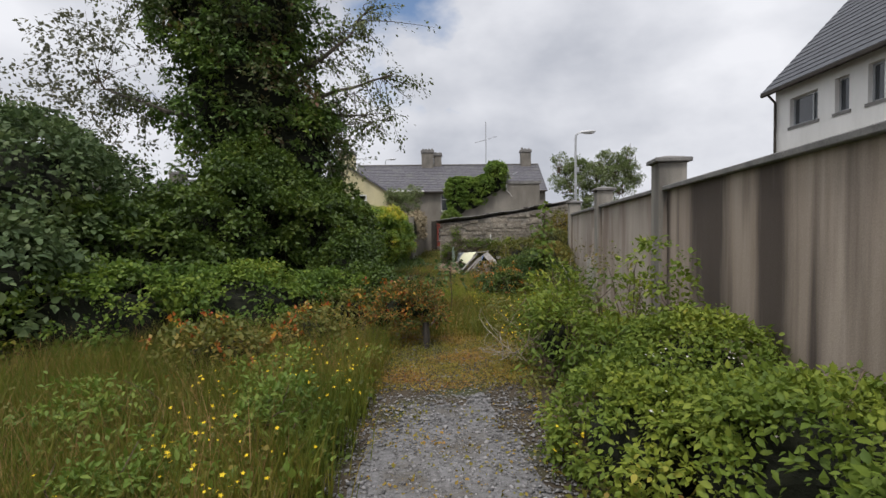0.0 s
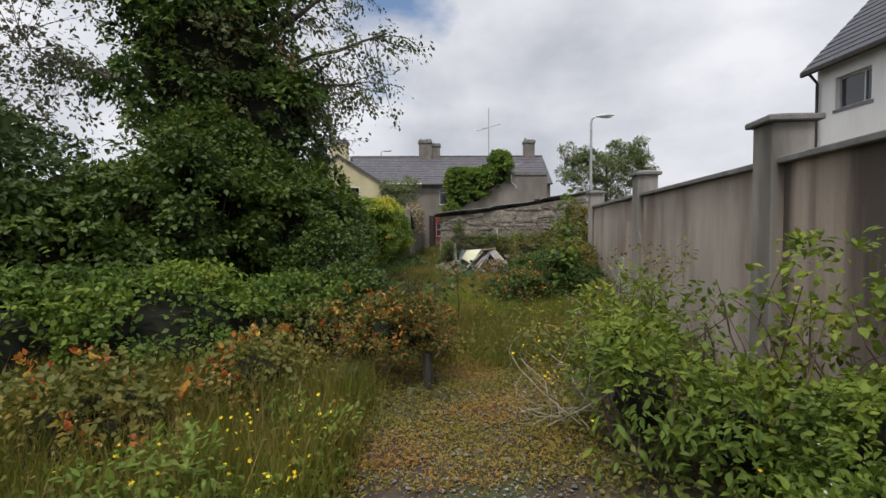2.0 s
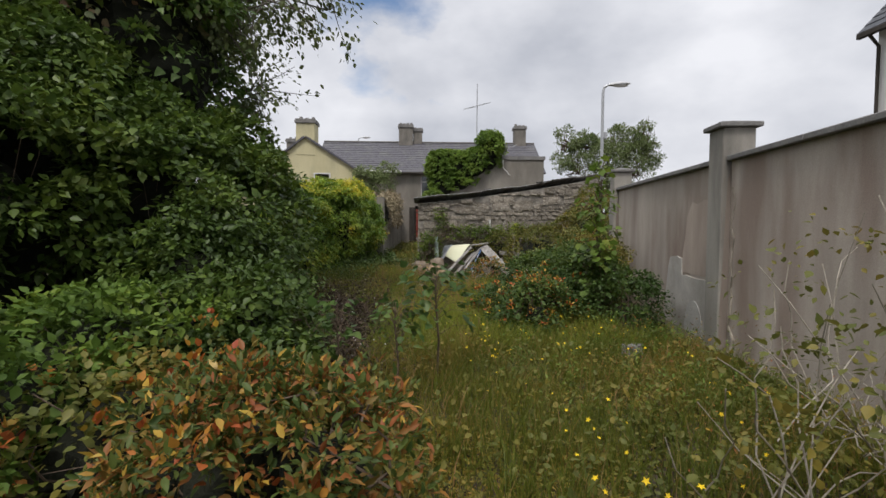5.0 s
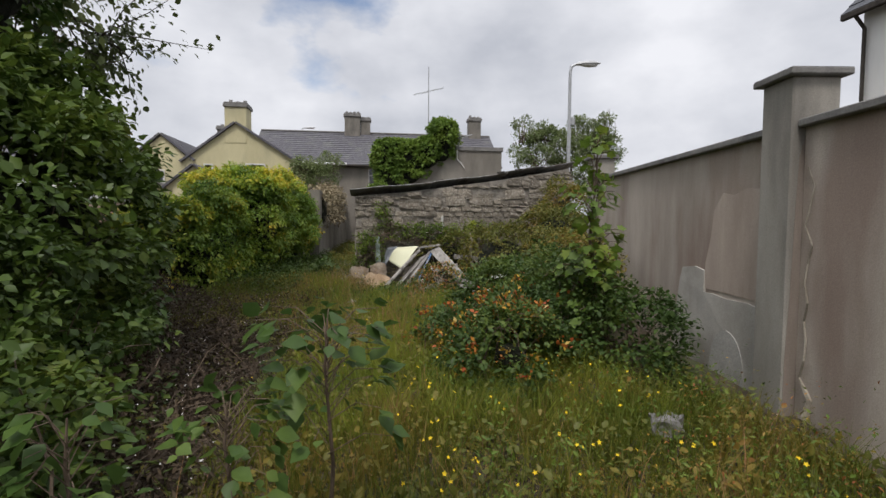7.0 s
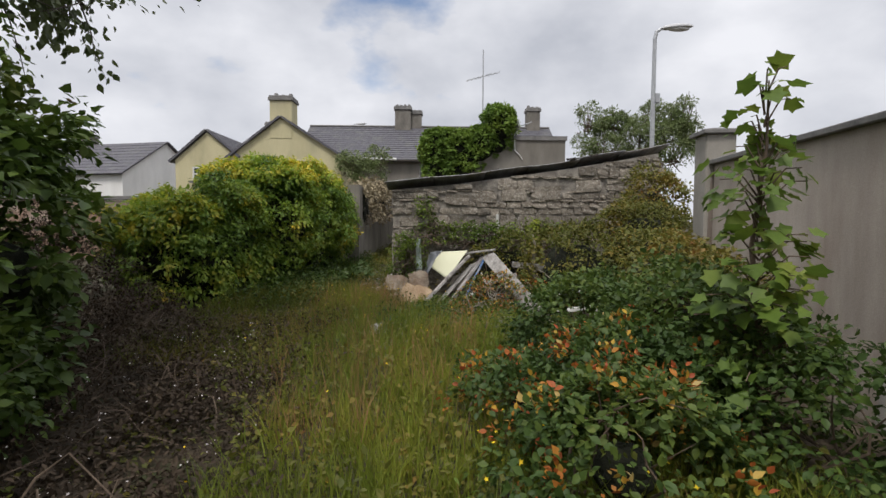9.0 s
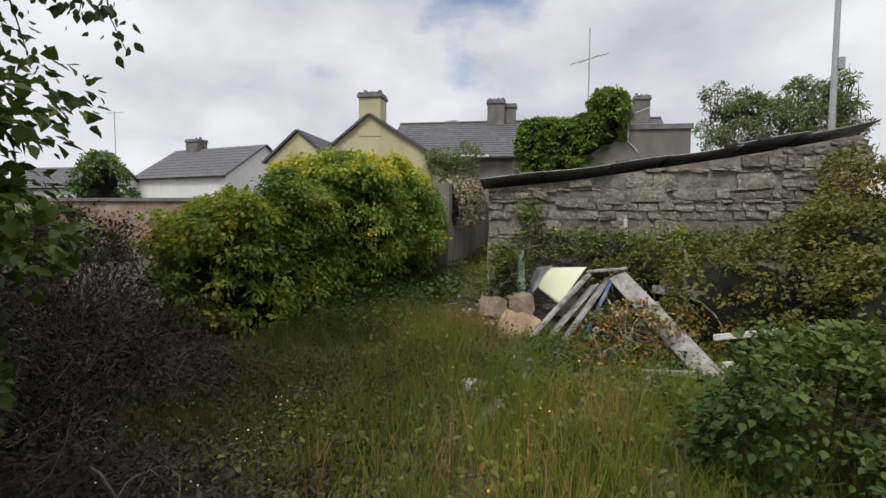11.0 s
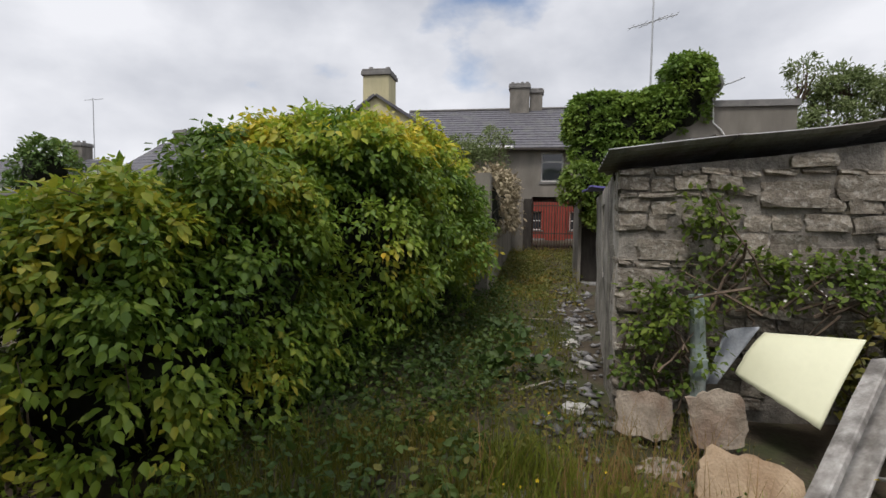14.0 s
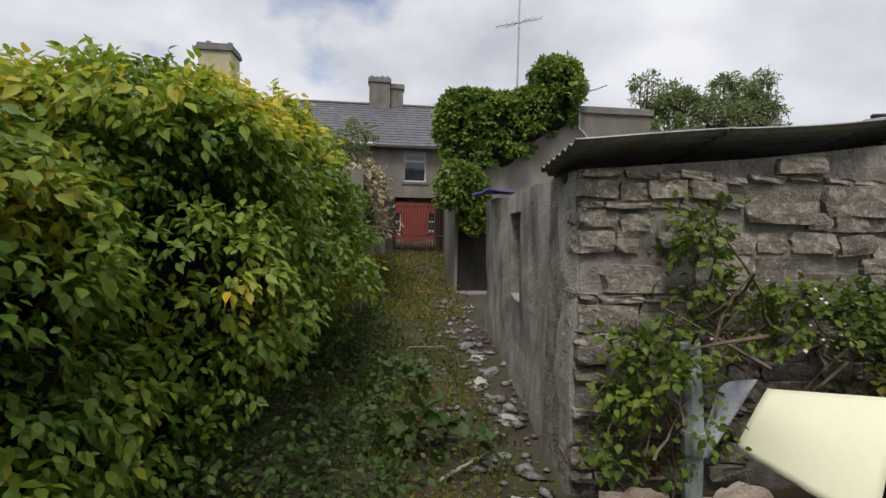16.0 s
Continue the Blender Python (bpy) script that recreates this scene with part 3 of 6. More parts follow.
part("render_patch", prism([(8.9 + 0.27 * math.cos(a / 16 * math.pi), -0.1 + 0.53 * math.sin(a / 16 * math.pi) ** 0.7) for a in range(17)], 0.017, 0.024), PATCHWORK, boundary, "rounded light patch of cement").matrix_basis = FACE_M
part("brown_stain", roughen(prism([(8.42, 0.75), (8.42, 1.6), (8.5, 1.66), (8.7, 1.68), (8.9, 1.63), (9.06, 1.66), (9.2, 1.5), (9.24, 1.25), (9.32, 1.0), (9.32, 0.76)], -0.003, 0.0015), 0.003, 6), RUST_STAIN, boundary, "brown weather stain on the panel").matrix_basis = FACE_M
gate_pillar = None
for k in PILLARS:
    p = thing("wall_pillar", "square concrete wall pillar with a sloped cap", "pillar", group="pillars of the boundary wall", kind="structure")
    if gate_pillar is None:
        bm = boxes((0, 0.34, -0.17, 0.17, -0.3, 2.42), bevel=0.012)
        part("shaft", roughen(bm, 0.004, 3), PILLAR, p)
        bm = bmesh.new()
        box(bm, -0.05, 0.39, -0.22, 0.22, 2.42, 2.47, bevel=0.008)
        part("cap", bm, COPING, p)
        bm = bmesh.new()
        low = [bm.verts.new(v) for v in ((-0.045, -0.215, 2.471), (0.385, -0.215, 2.471), (0.385, 0.215, 2.471), (-0.045, 0.215, 2.471))]
        high = [bm.verts.new(v) for v in ((0.14, -0.03, 2.515), (0.2, -0.03, 2.515), (0.2, 0.03, 2.515), (0.14, 0.03, 2.515))]
        bm.faces.new(high)
        for i in range(4):
            bm.faces.new((low[i], low[(i + 1) % 4], high[(i + 1) % 4], high[i]))
        part("cap_top", bm, COPING, p)
        part("dark_face", roughen(prism([(0.012, -0.2), (0.012, 0.4), (0.03, 0.9), (0.045, 1.5), (0.06, 1.85), (0.095, 2.0), (0.098, -0.2)], -0.174, -0.168), 0.004, 8), DARK_CONCRETE, p, "dark tapering strip beside the panel")
        gate_pillar = p
        p.matrix_basis = WALL_M @ pose(0, k, 0)
    else:
        bpy.data.objects.remove(p)
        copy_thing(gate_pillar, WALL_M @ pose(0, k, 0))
# crack with a root climbing out of it beside a pillar
root_rng = np.random.default_rng(8)
cr = thing("climbing_root", "pale dead root climbing a wall crack", "root")
bm = tube(bmesh.new(), [WALL_M @ Vector((0.085 + 0.012 * math.sin(k * 1.7), 8.24 - 0.26 - 0.03 * math.sin(k * 2.3) - 0.04 * (k < 2), 0.02 + 0.135 * k)) for k in range(14)], [0.03, 0.02] + [0.008 - 0.0003 * k for k in range(12)], 5)
part("root", bm, TWIG, cr)

# ---- stone shed ----
shed = thing("stone_shed", "low rubble stone shed with a sagging corrugated iron roof", "shed")
SX0, SX1, SY, SYB = -0.12, 4.4, 17.5, 21.4


def roof_line(x):
    return 2.005 + 0.088 * (x + 0.2) + 0.012 * (x + 0.2) ** 2


def shed_top(x):
    return roof_line(x) - 0.07


front = prism([(SX0 + 0.04, -0.2)] + [(x, shed_top(x) - 0.05) for x in (SX0 + 0.04, 0.9, 1.9, 2.9, 3.7, SX1)] + [(SX1, -0.2)], SY + 0.036, SY + 0.5)
part("front_wall", roughen(front, 0.012, 6), MORTAR, shed, "dark lime mortar between rubble stones")
side = pierced(0, 3.9, -0.2, 1.89, [(1.45, 1.95, 1.0, 1.72)], 0, 0.4)
part("side_wall", roughen(side, 0.035, 2.2, 5), SHED_RENDER, shed, "flaking grey rendered side wall").matrix_basis = pose(SX0 + 0.02, SY + 0.06, 0, 0, 0, 84.0) @ Matrix.Diagonal((1, -1, 1, 1))
part("window_recess", boxes((1.4, 2.0, 0.16, 0.3, 0.98, 1.74)), PATCHWORK, shed, "blocked window with pale jamb").matrix_basis = pose(SX0 + 0.02, SY + 0.06, 0, 0, 0, 84.0) @ Matrix.Diagonal((1, -1, 1, 1))
part("back_wall", boxes((0.35, SX1, SYB - 0.3, SYB, -0.2, 1.85)), MORTAR, shed)
part("end_wall", prism([(SY + 0.5, -0.2), (SY + 0.5, 2.5), (SYB - 0.3, 2.1), (SYB - 0.3, -0.2)], -SX1, -SX1 + 0.3), MORTAR, shed).matrix_basis = pose(0, 0, 0, 0, 0, 90)
# corrugated sheets, laid side by side with ragged ends
rr = np.random.default_rng(21)
ys = np.arange(0, 2.1, 0.0127)
for k in range(6):
    x0 = -0.2 + k * 0.8
    x1 = x0 + 0.86
    drop = rr.uniform(-0.012, 0.012)
    xs = np.linspace(x0, x1, 6)
    XX, YY = np.meshgrid(xs, ys)
    ZZ = roof_line(XX) + 0.01 + 0.003 * k - 0.17 * YY + 0.011 * np.sin(2 * np.pi * YY / 0.076) + drop + 0.012 * np.sin(3 * XX + k)
    if k == 0:
        XX = XX + 0.9 * np.clip(YY - 0.5, 0, 0.7) * (x1 - XX) / (x1 - x0)
    YY = YY + 17.34 + 0.02 * np.sin(2.1 * XX + k) + rr.uniform(-0.03, 0.03) + 0.06 * (XX + 0.27) 
    v = np.stack([XX, YY, ZZ], -1).reshape(-1, 3)
    i = np.arange(XX.size).reshape(XX.shape)
    q = np.stack([i[:-1, :-1], i[:-1, 1:], i[1:, 1:], i[1:, :-1]], -1).reshape(-1, 4)
    roofing = sheet("roof_sheet", v, q, ROOF_TIN, shed, "rusting grey corrugated iron sheet")
    sol = roofing.modifiers.new("thickness", "SOLIDIFY")
    sol.thickness = 0.004
part("rear_roof", boxes((0.35, SX1, 19.2, SYB + 0.05, 1.84, 1.9)), ROOF_TIN, shed)
# rough purlin under the eave and stones that weigh the roof down
part("eave_beam", tube(bmesh.new(), [(x, 17.75, roof_line(x) - 0.14) for x in (-0.1, 0.6, 1.4, 2.2, 3.0, 3.7, 4.3)], [0.03] * 7, 6), DARK_TIMBER, shed)
for x, y in ((0.42, 17.5), (1.62, 17.55), (2.9, 17.5), (3.3, 17.55)):
    st = roughen(boxes((-0.08, 0.08, -0.04, 0.04, -0.02, 0.025), bevel=0.01), 0.02, 6, 1)
    o = part("roof_stone", st, DARK_TIMBER)
    o.matrix_basis = pose(x, y, roof_line(x) + 0.035, 0, -6, 12)
    tagged(o, "weathered timber offcut weighing down the shed roof", "timber", "offcuts on the shed roof")
tarp = part("tarpaulin", roughen(boxes((0.18, 0.62, 20.3, 21.3, -0.01, 0.01)), 0.03, 3, 4), BLUE_TARP)
tarp.matrix_basis = pose(-0.12, -0.1, 1.965)
tagged(tarp, "scrap of purple tarpaulin on the shed wall head", "tarpaulin")

# ---- outbuilding with a doorway behind the shed ----
outb = thing("outbuilding", "small rendered outbuilding with a dark doorway", "outbuilding")
part("front_wall", pierced(0.36, 3.4, -0.1, 2.05, [(0.42, 1.25, 0.1, 1.9)], 24.5, 24.75), GREY_RENDER, outb)
part("side_wall", boxes((0.36, 0.6, 24.75, 25.6, -0.1, 2.05)), GREY_RENDER, outb)
part("door", boxes((0.44, 1.23, 24.66, 24.7, 0.2, 1.88)), DARK_TIMBER, outb, "dark brown plank door")
part("door_step", boxes((0.4, 1.3, 24.2, 24.5, 0.1, 0.3), bevel=0.015), COPING, outb)
part("roof", boxes((0.25, 3.5, 24.3, 25.7, 2.05, 2.13)), COPING, outb)

# ---- rear wing with ivy ----
wing = thing("rear_wing", "grey rendered rear wing of a terrace house", "house")
slant = Matrix(((1, 0.085, 0, -26 * 0.085), (0, 1, 0, 0), (0, 0, 1, 0), (0, 0, 0, 1)))
part("wall", boxes((0.75, 5.05, 26.0, 34.95, -0.1, 4.1), m=slant), GREY_RENDER, wing)
part("parapet", boxes((3.3, 5.1, 25.95, 26.3, 4.1, 4.24)), COPING, wing)
chimney(wing, 2.35, 3.25, 26.05, 26.8, 3.9, 4.85, GREY_RENDER, 1)
part("cable", tube(bmesh.new(), [(3.32, 25.97, 4.3), (3.34, 25.96, 3.75), (3.5, 25.96, 3.6), (3.6, 25.96, 3.45)], [0.02] * 4, 5), WHITE_PAINT, wing, "white cable sagging down the wall")
dish = thing("satellite_dish", "grey satellite dish on a wall bracket", "satellite dish", (3.36, 26.0, 4.62))
bm = bmesh.new()
bmesh.ops.create_uvsphere(bm, u_segments=16, v_segments=8, radius=0.42)
bmesh.ops.delete(bm, geom=[v for v in bm.verts if v.co.z > -0.33], context="VERTS")
for v in bm.verts:
    v.co.z += 0.38
ob = part("reflector", bm, LAMP_GREY, dish)
ob.matrix_basis = pose(0, -0.1, 0, 0, 75, 20) @ Matrix.Diagonal((1.35, 1.35, 1.2, 1))
part("arm", tube(bmesh.new(), [(0.0, -0.1, -0.1), (0.25, -0.2, -0.05), (0.5, -0.25, 0.05)], [0.018] * 3, 5), STEEL, dish)
part("bracket", tube(bmesh.new(), [(0, 0.4, -0.3), (0, -0.05, -0.3), (0, -0.1, 0)], [0.025] * 3, 6), STEEL, dish)
mast = thing("tv_aerial", "tall television aerial on a steel mast", "aerial", (2.45, 28.0, 4.0))
part("mast", tube(bmesh.new(), [(0, 0, 0), (0, 0, 3.75)], [0.028, 0.02], 6), STEEL, mast)
part("boom", tube(bmesh.new(), [(-0.62, -0.1, 2.58), (0.62, 0.1, 2.95)], [0.014, 0.014], 5), STEEL, mast)
for k in range(8):
    s = -0.55 + k * 0.16
    part("element", tube(bmesh.new(), [(s + 0.04, 0.16 * s - 0.22, 2.765 + 0.3 * s), (s - 0.04, 0.16 * s + 0.22, 2.765 + 0.3 * s)], [0.006, 0.006], 4), STEEL, mast)
part("cross_bar", tube(bmesh.new(), [(-0.3, 0.3, 2.72), (0.3, -0.3, 2.8)], [0.01, 0.01], 4), STEEL, mast)

# ---- terrace house with a gated passage ----
terrace = thing("terrace_house", "old grey terrace house with slate roof and gated passage", "house")
GATE = (-0.46, 1.86, 0.0, 2.5)
part("wall", pierced(-6.2, 7.2, -0.1, 4.55, [GATE, (-0.12, 0.78, 3.12, 4.32)], 35.0, 35.35), GREY_RENDER, terrace)
# Dark panel set flat on the wall left of the opening.
part("dark_side_panel", boxes((-0.8, -0.47, 34.93, 34.985, 0.1, 2.42), bevel=0.01), DARK_TIMBER, terrace, "dark panel left of the passage opening")
part("passage_wall", boxes((-0.75, -0.46, 35.36, 41.0, -0.1, 2.5)), GREY_RENDER, terrace)
part("passage_wall", boxes((1.86, 2.1, 35.36, 41.0, -0.1, 2.5)), GREY_RENDER, terrace)
part("passage_ceiling", boxes((-0.75, 2.1, 35.36, 41.0, 2.5, 2.65)), DARK_TIMBER, terrace)
part("front_wall", pierced(-6.2, 7.2, -0.1, 4.55, [GATE], 40.9, 41.2), GREY_RENDER, terrace)
part("gable_wall", prism([(35.36, -0.1), (35.36, 4.5), (38.1, 6.5), (40.88, 4.5), (40.88, -0.1)], 5.9, 6.2), GREY_RENDER, terrace).matrix_basis = pose(0, 0, 0, 0, 0, 90)
part("gable_wall", prism([(35.36, -0.1), (35.36, 4.5), (38.1, 6.5), (40.88, 4.5), (40.88, -0.1)], -7.2, -6.9), GREY_RENDER, terrace).matrix_basis = pose(0, 0, 0, 0, 0, 90)
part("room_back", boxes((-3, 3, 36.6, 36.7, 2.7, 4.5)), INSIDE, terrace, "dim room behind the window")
roof_slab("roof", (-6.4, 34.75, 4.42), (7.3, 34.75, 4.42), (7.3, 38.1, 6.66), (-6.4, 38.1, 6.66), 0.07, SLATE, terrace, 16)
roof_slab("roof", (7.3, 41.5, 4.42), (-6.4, 41.5, 4.42), (-6.4, 38.1, 6.66), (7.3, 38.1, 6.66), 0.07, SLATE, terrace, 1)
part("ridge_tiles", boxes((-6.4, 7.3, 37.98, 38.22, 6.7, 6.8), bevel=0.03), COPING, terrace)
part("gutter", tube(bmesh.new(), [(-6.3, 34.7, 4.45), (-1.0, 34.7, 4.42), (0.7, 34.7, 4.4), (7.2, 34.7, 4.45)], [0.06] * 4, 7), DARK_TIMBER, terrace)
part("white_gutter", tube(bmesh.new(), [(-6.3, 34.62, 4.52), (-1.25, 34.62, 4.48)], [0.07] * 2, 7), WHITE_PAINT, terrace, "white plastic gutter")
window(terrace, -0.12, 0.78, 3.12, 4.32, 35.12, 0.68)
chimney(terrace, -1.55, -0.65, 37.7, 38.4, 6.3, 7.85, CHIMNEY, 4)
chimney(terrace, -0.63, -0.05, 37.9, 38.5, 6.3, 7.65, CHIMNEY, 2)
chimney(terrace, 5.95, 6.7, 37.8, 38.4, 6.3, 7.85, CHIMNEY, 3)
# iron gate
gate = thing("iron_gate", "tall rusty iron bar gate across a passage", "gate", (0.7, 35.1, 0.24))
for k in range(21):
    u = -1.1 + k * 0.11
    part("bar", tube(bmesh.new(), [(u, 0, 0), (u, 0, 2.22 - 0.12 * abs(u))], [0.022, 0.022], 5), IRON, gate)
for z in (0.12, 0.75, 1.9):
    part("rail", boxes((-1.13, 1.13, -0.02, 0.02, z - 0.025, z + 0.025)), IRON, gate)
part("frame_post", boxes((-1.16, -1.12, -0.03, 0.03, 0, 2.26)), IRON, gate)
part("frame_post", boxes((1.12, 1.16, -0.03, 0.03, 0, 2.26)), IRON, gate)
# red building across the street
red = thing("red_building", "red painted building front with white windows", "house")
part("wall", pierced(-8, 8, 0.0, 6.0, [(-0.4, 0.34, 0.9, 2.1), (2.1, 2.75, 0.9, 2.1)], 47.0, 47.3), RED_PAINT, red)
part("plinth", boxes((-8, 8, 46.9, 46.998, 0.0, 0.36)), COPING, red)
window(red, -0.4, 0.34, 0.9, 2.1, 47.1, 0.5)
window(red, 2.1, 2.75, 0.9, 2.1, 47.1, 0.5)
part("double_door", boxes((0.55, 1.2, 46.86, 46.898, 0.24, 2.3), (1.23, 1.88, 46.86, 46.898, 0.24, 2.3)), RED_PAINT, red)
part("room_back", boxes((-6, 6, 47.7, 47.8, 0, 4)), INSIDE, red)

# lane wall between the hedge and the terrace
lane = tagged(part("wall_lane", roughen(boxes((-1.6, -1.3, 22.0, 34.9, -0.2, 2.3)), 0.04, 1.2, 6), GREY_RENDER), "low grey rendered lane wall", "wall", kind="structure")

# ---- pale yellow houses ----
yel = thing("yellow_house", "pale yellow rendered house with a gable chimney", "house")
GY0 = 31.0
part("wall", prism([(-8.1, -0.1), (-8.1, 4.15), (-5.95, 5.75), (-3.35, 4.15), (-3.35, -0.1)], GY0, GY0 + 0.35), YELLOW_RENDER, yel)
part("body", boxes((-8.1, -3.4, GY0 + 0.36, GY0 + 8, -0.1, 4.1)), YELLOW_RENDER, yel)
roof_slab("roof", (-3.15, GY0 + 9, 3.98), (-3.15, GY0 - 0.15, 3.98), (-5.95, GY0 - 0.15, 5.78), (-5.95, GY0 + 9, 5.78), 0.08, SLATE, yel, 12)
roof_slab("roof", (-8.3, GY0 - 0.15, 3.98), (-8.3, GY0 + 9, 3.98), (-5.95, GY0 + 9, 5.78), (-5.95, GY0 - 0.15, 5.78), 0.08, SLATE, yel, 12)
chimney(yel, -6.42, -5.48, GY0 - 0.02, GY0 + 0.9, 4.9, 6.72, YELLOW_RENDER, 3)
window(yel, -7.35, -6.95, 3.42, 3.95, GY0 - 0.03, 0.5)
window(yel, -5.55, -4.7, 3.3, 4.0, GY0 - 0.03, 0.5)
g2 = thing("yellow_house", "pale yellow rendered gabled house with white window", "house")
part("wall", prism([(-10.5, -0.1), (-10.5, 3.95), (-9.12, 5.15), (-8.12, 4.3), (-8.12, -0.1)], GY0 + 0.02, GY0 + 0.4), YELLOW_RENDER, g2)
part("body", boxes((-10.45, -8.12, GY0 + 0.41, GY0 + 8, -0.1, 3.9)), YELLOW_RENDER, g2)
roof_slab("roof", (-7.75, GY0 + 9, 4.05), (-7.75, GY0 - 0.1, 4.05), (-9.12, GY0 - 0.1, 5.2), (-9.12, GY0 + 9, 5.2), 0.08, SLATE, g2, 8)
roof_slab("roof", (-10.7, GY0 - 0.1, 3.82), (-10.7, GY0 + 9, 3.82), (-9.12, GY0 + 9, 5.2), (-9.12, GY0 - 0.1, 5.2), 0.08, SLATE, g2, 8)
window(g2, -9.75, -9.0, 3.05, 3.65, GY0 - 0.03, 0.5)
chimney(g2, -8.3, -7.6, GY0 + 5.2, GY0 + 5.9, 4.6, 6.6, CHIMNEY, 2)
porch = thing("yellow_outhouse", "small yellow gabled outhouse behind the hedge", "outhouse")
part("wall", prism([(-8.0, 0), (-8.0, 2.75), (-6.95, 3.6), (-5.9, 2.75), (-5.9, 0)], 28.6, 30.9), YELLOW_RENDER, porch)
roof_slab("roof", (-5.75, 30.95, 2.62), (-5.75, 28.45, 2.62), (-6.95, 28.45, 3.62), (-6.95, 30.95, 3.62), 0.07, SLATE, porch, 5)
roof_slab("roof", (-8.15, 28.45, 2.62), (-8.15, 30.95, 2.62), (-6.95, 30.95, 3.62), (-6.95, 28.45, 3.62), 0.07, SLATE, porch, 5)


def far_house(name, label, x0, x1, y0, y1, eave, ridge, wall_m, roof_m, gable_x=True, stack=None):
    """A plain gabled house seen over the hedges; ridge along x or along y."""
    h = thing(name, label, "house")
    if gable_x:
        ym = (y0 + y1) / 2
        part("wall", prism([(y0, -0.1), (y0, eave), (ym, ridge), (y1, eave), (y1, -0.1)], -x1, -x0), wall_m, h).matrix_basis = pose(0, 0, 0, 0, 0, 90)
        roof_slab("roof", (x0 - 0.2, y0 - 0.25, eave - 0.12), (x1 + 0.2, y0 - 0.25, eave - 0.12), (x1 + 0.2, ym, ridge + 0.03), (x0 - 0.2, ym, ridge + 0.03), 0.08, roof_m, h, 10)
        roof_slab("roof", (x1 + 0.2, y1 + 0.25, eave - 0.12), (x0 - 0.2, y1 + 0.25, eave - 0.12), (x0 - 0.2, ym, ridge + 0.03), (x1 + 0.2, ym, ridge + 0.03), 0.08, roof_m, h, 1)
    if stack:
        chimney(h, *stack, CHIMNEY, 3)
    return h


wg = far_house("white_house", "white gabled house with grey slate roof", -26.0, -17.4, 40.0, 47.0, 4.2, 6.5, WHITE_RENDER, SLATE, True, (-24.6, -23.4, 43.0, 43.9, 5.9, 7.3))
wg.matrix_basis = Matrix.Translation((-17.4, 43.5, 0)) @ pose(0, 0, 0, 0, 0, -15) @ Matrix.Translation((17.4, -43.5, 0))
far_house("white_cottage", "low white cottage with a slate roof", -33.5, -26.4, 39.0, 43.0, 3.4, 4.8, WHITE_RENDER, SLATE, True, (-28.6, -27.4, 40.6, 41.4, 4.3, 5.9))
am = thing("far_aerial", "thin television aerial above a cottage roof", "aerial", (-26.9, 41.0, 4.6))
part("mast", tube(bmesh.new(), [(0, 0, 0), (0, 0, 4.0)], [0.03, 0.025], 5), STEEL, am)
part("boom", tube(bmesh.new(), [(-0.6, 0, 3.9), (0.7, 0, 3.95)], [0.02, 0.02], 4), STEEL, am)
tagged(part("wall_garden", roughen(boxes((-20, -6.2, 24.0, 24.3, -0.2, 1.95)), 0.03, 1.0, 6), BRICK_WALL), "flaking salmon garden wall", "wall", kind="structure")
tagged(part("wall_garden_coping", boxes((-20, -6.2, 23.95, 24.35, 1.96, 2.06)), COPING), "pale coping of the garden wall", "coping", kind="structure")

# ---- white house beyond the boundary wall ----
wh = thing("white_house", "modern white rendered house with dark slate roof", "house", (0.15, 0, 0.2))
WX = 12.0
M_WEST = pose(WX, 18.3, 0, 0, 0, -90)
wins = [(0.75, 2.05, 4.95, 5.92), (2.75, 3.3, 4.95, 6.0), (3.95, 4.5, 4.95, 6.05), (6.4, 7.6, 4.95, 5.95), (9.2, 10.4, 4.95, 5.95)]
part("wall", pierced(0, 14.0, -0.1, 6.4, wins, 0, 0.35), WHITE_RENDER, wh).matrix_basis = M_WEST
part("gable_wall", prism([(WX + 0.36, -0.1), (WX + 0.36, 6.45), (WX + 4.4, 11.2), (WX + 8.5, 6.45), (WX + 8.5, -0.1)], 17.95, 18.28), WHITE_RENDER, wh)
part("gable_wall", prism([(WX + 0.36, -0.1), (WX + 0.36, 6.45), (WX + 4.4, 11.2), (WX + 8.5, 6.45), (WX + 8.5, -0.1)], 4.32, 4.6), WHITE_RENDER, wh)
part("back_wall", boxes((WX + 8.15, WX + 8.5, 4.6, 17.95, -0.1, 6.4)), WHITE_RENDER, wh)
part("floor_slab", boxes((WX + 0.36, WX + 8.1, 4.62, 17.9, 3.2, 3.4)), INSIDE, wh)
roof_slab("roof", (WX - 0.3, 4.1, 6.28), (WX - 0.3, 18.55, 6.28), (WX + 4.4, 18.55, 11.3), (WX + 4.4, 4.1, 11.3), 0.12, DARK_SLATE, wh, 22)
roof_slab("roof", (WX + 8.8, 18.55, 6.28), (WX + 8.8, 4.1, 6.28), (WX + 4.4, 4.1, 11.3), (WX + 4.4, 18.55, 11.3), 0.12, DARK_SLATE, wh, 1)
part("gutter", boxes((WX - 0.42, WX - 0.3, 4.1, 18.55, 6.22, 6.36), bevel=0.02), DARK_TIMBER, wh, "black gutter")
part("downpipe", tube(bmesh.new(), [(WX - 0.36, 18.2, 6.25), (WX - 0.08, 18.2, 5.95), (WX - 0.08, 18.2, 0)], [0.045] * 3, 7), DARK_TIMBER, wh, "black downpipe")
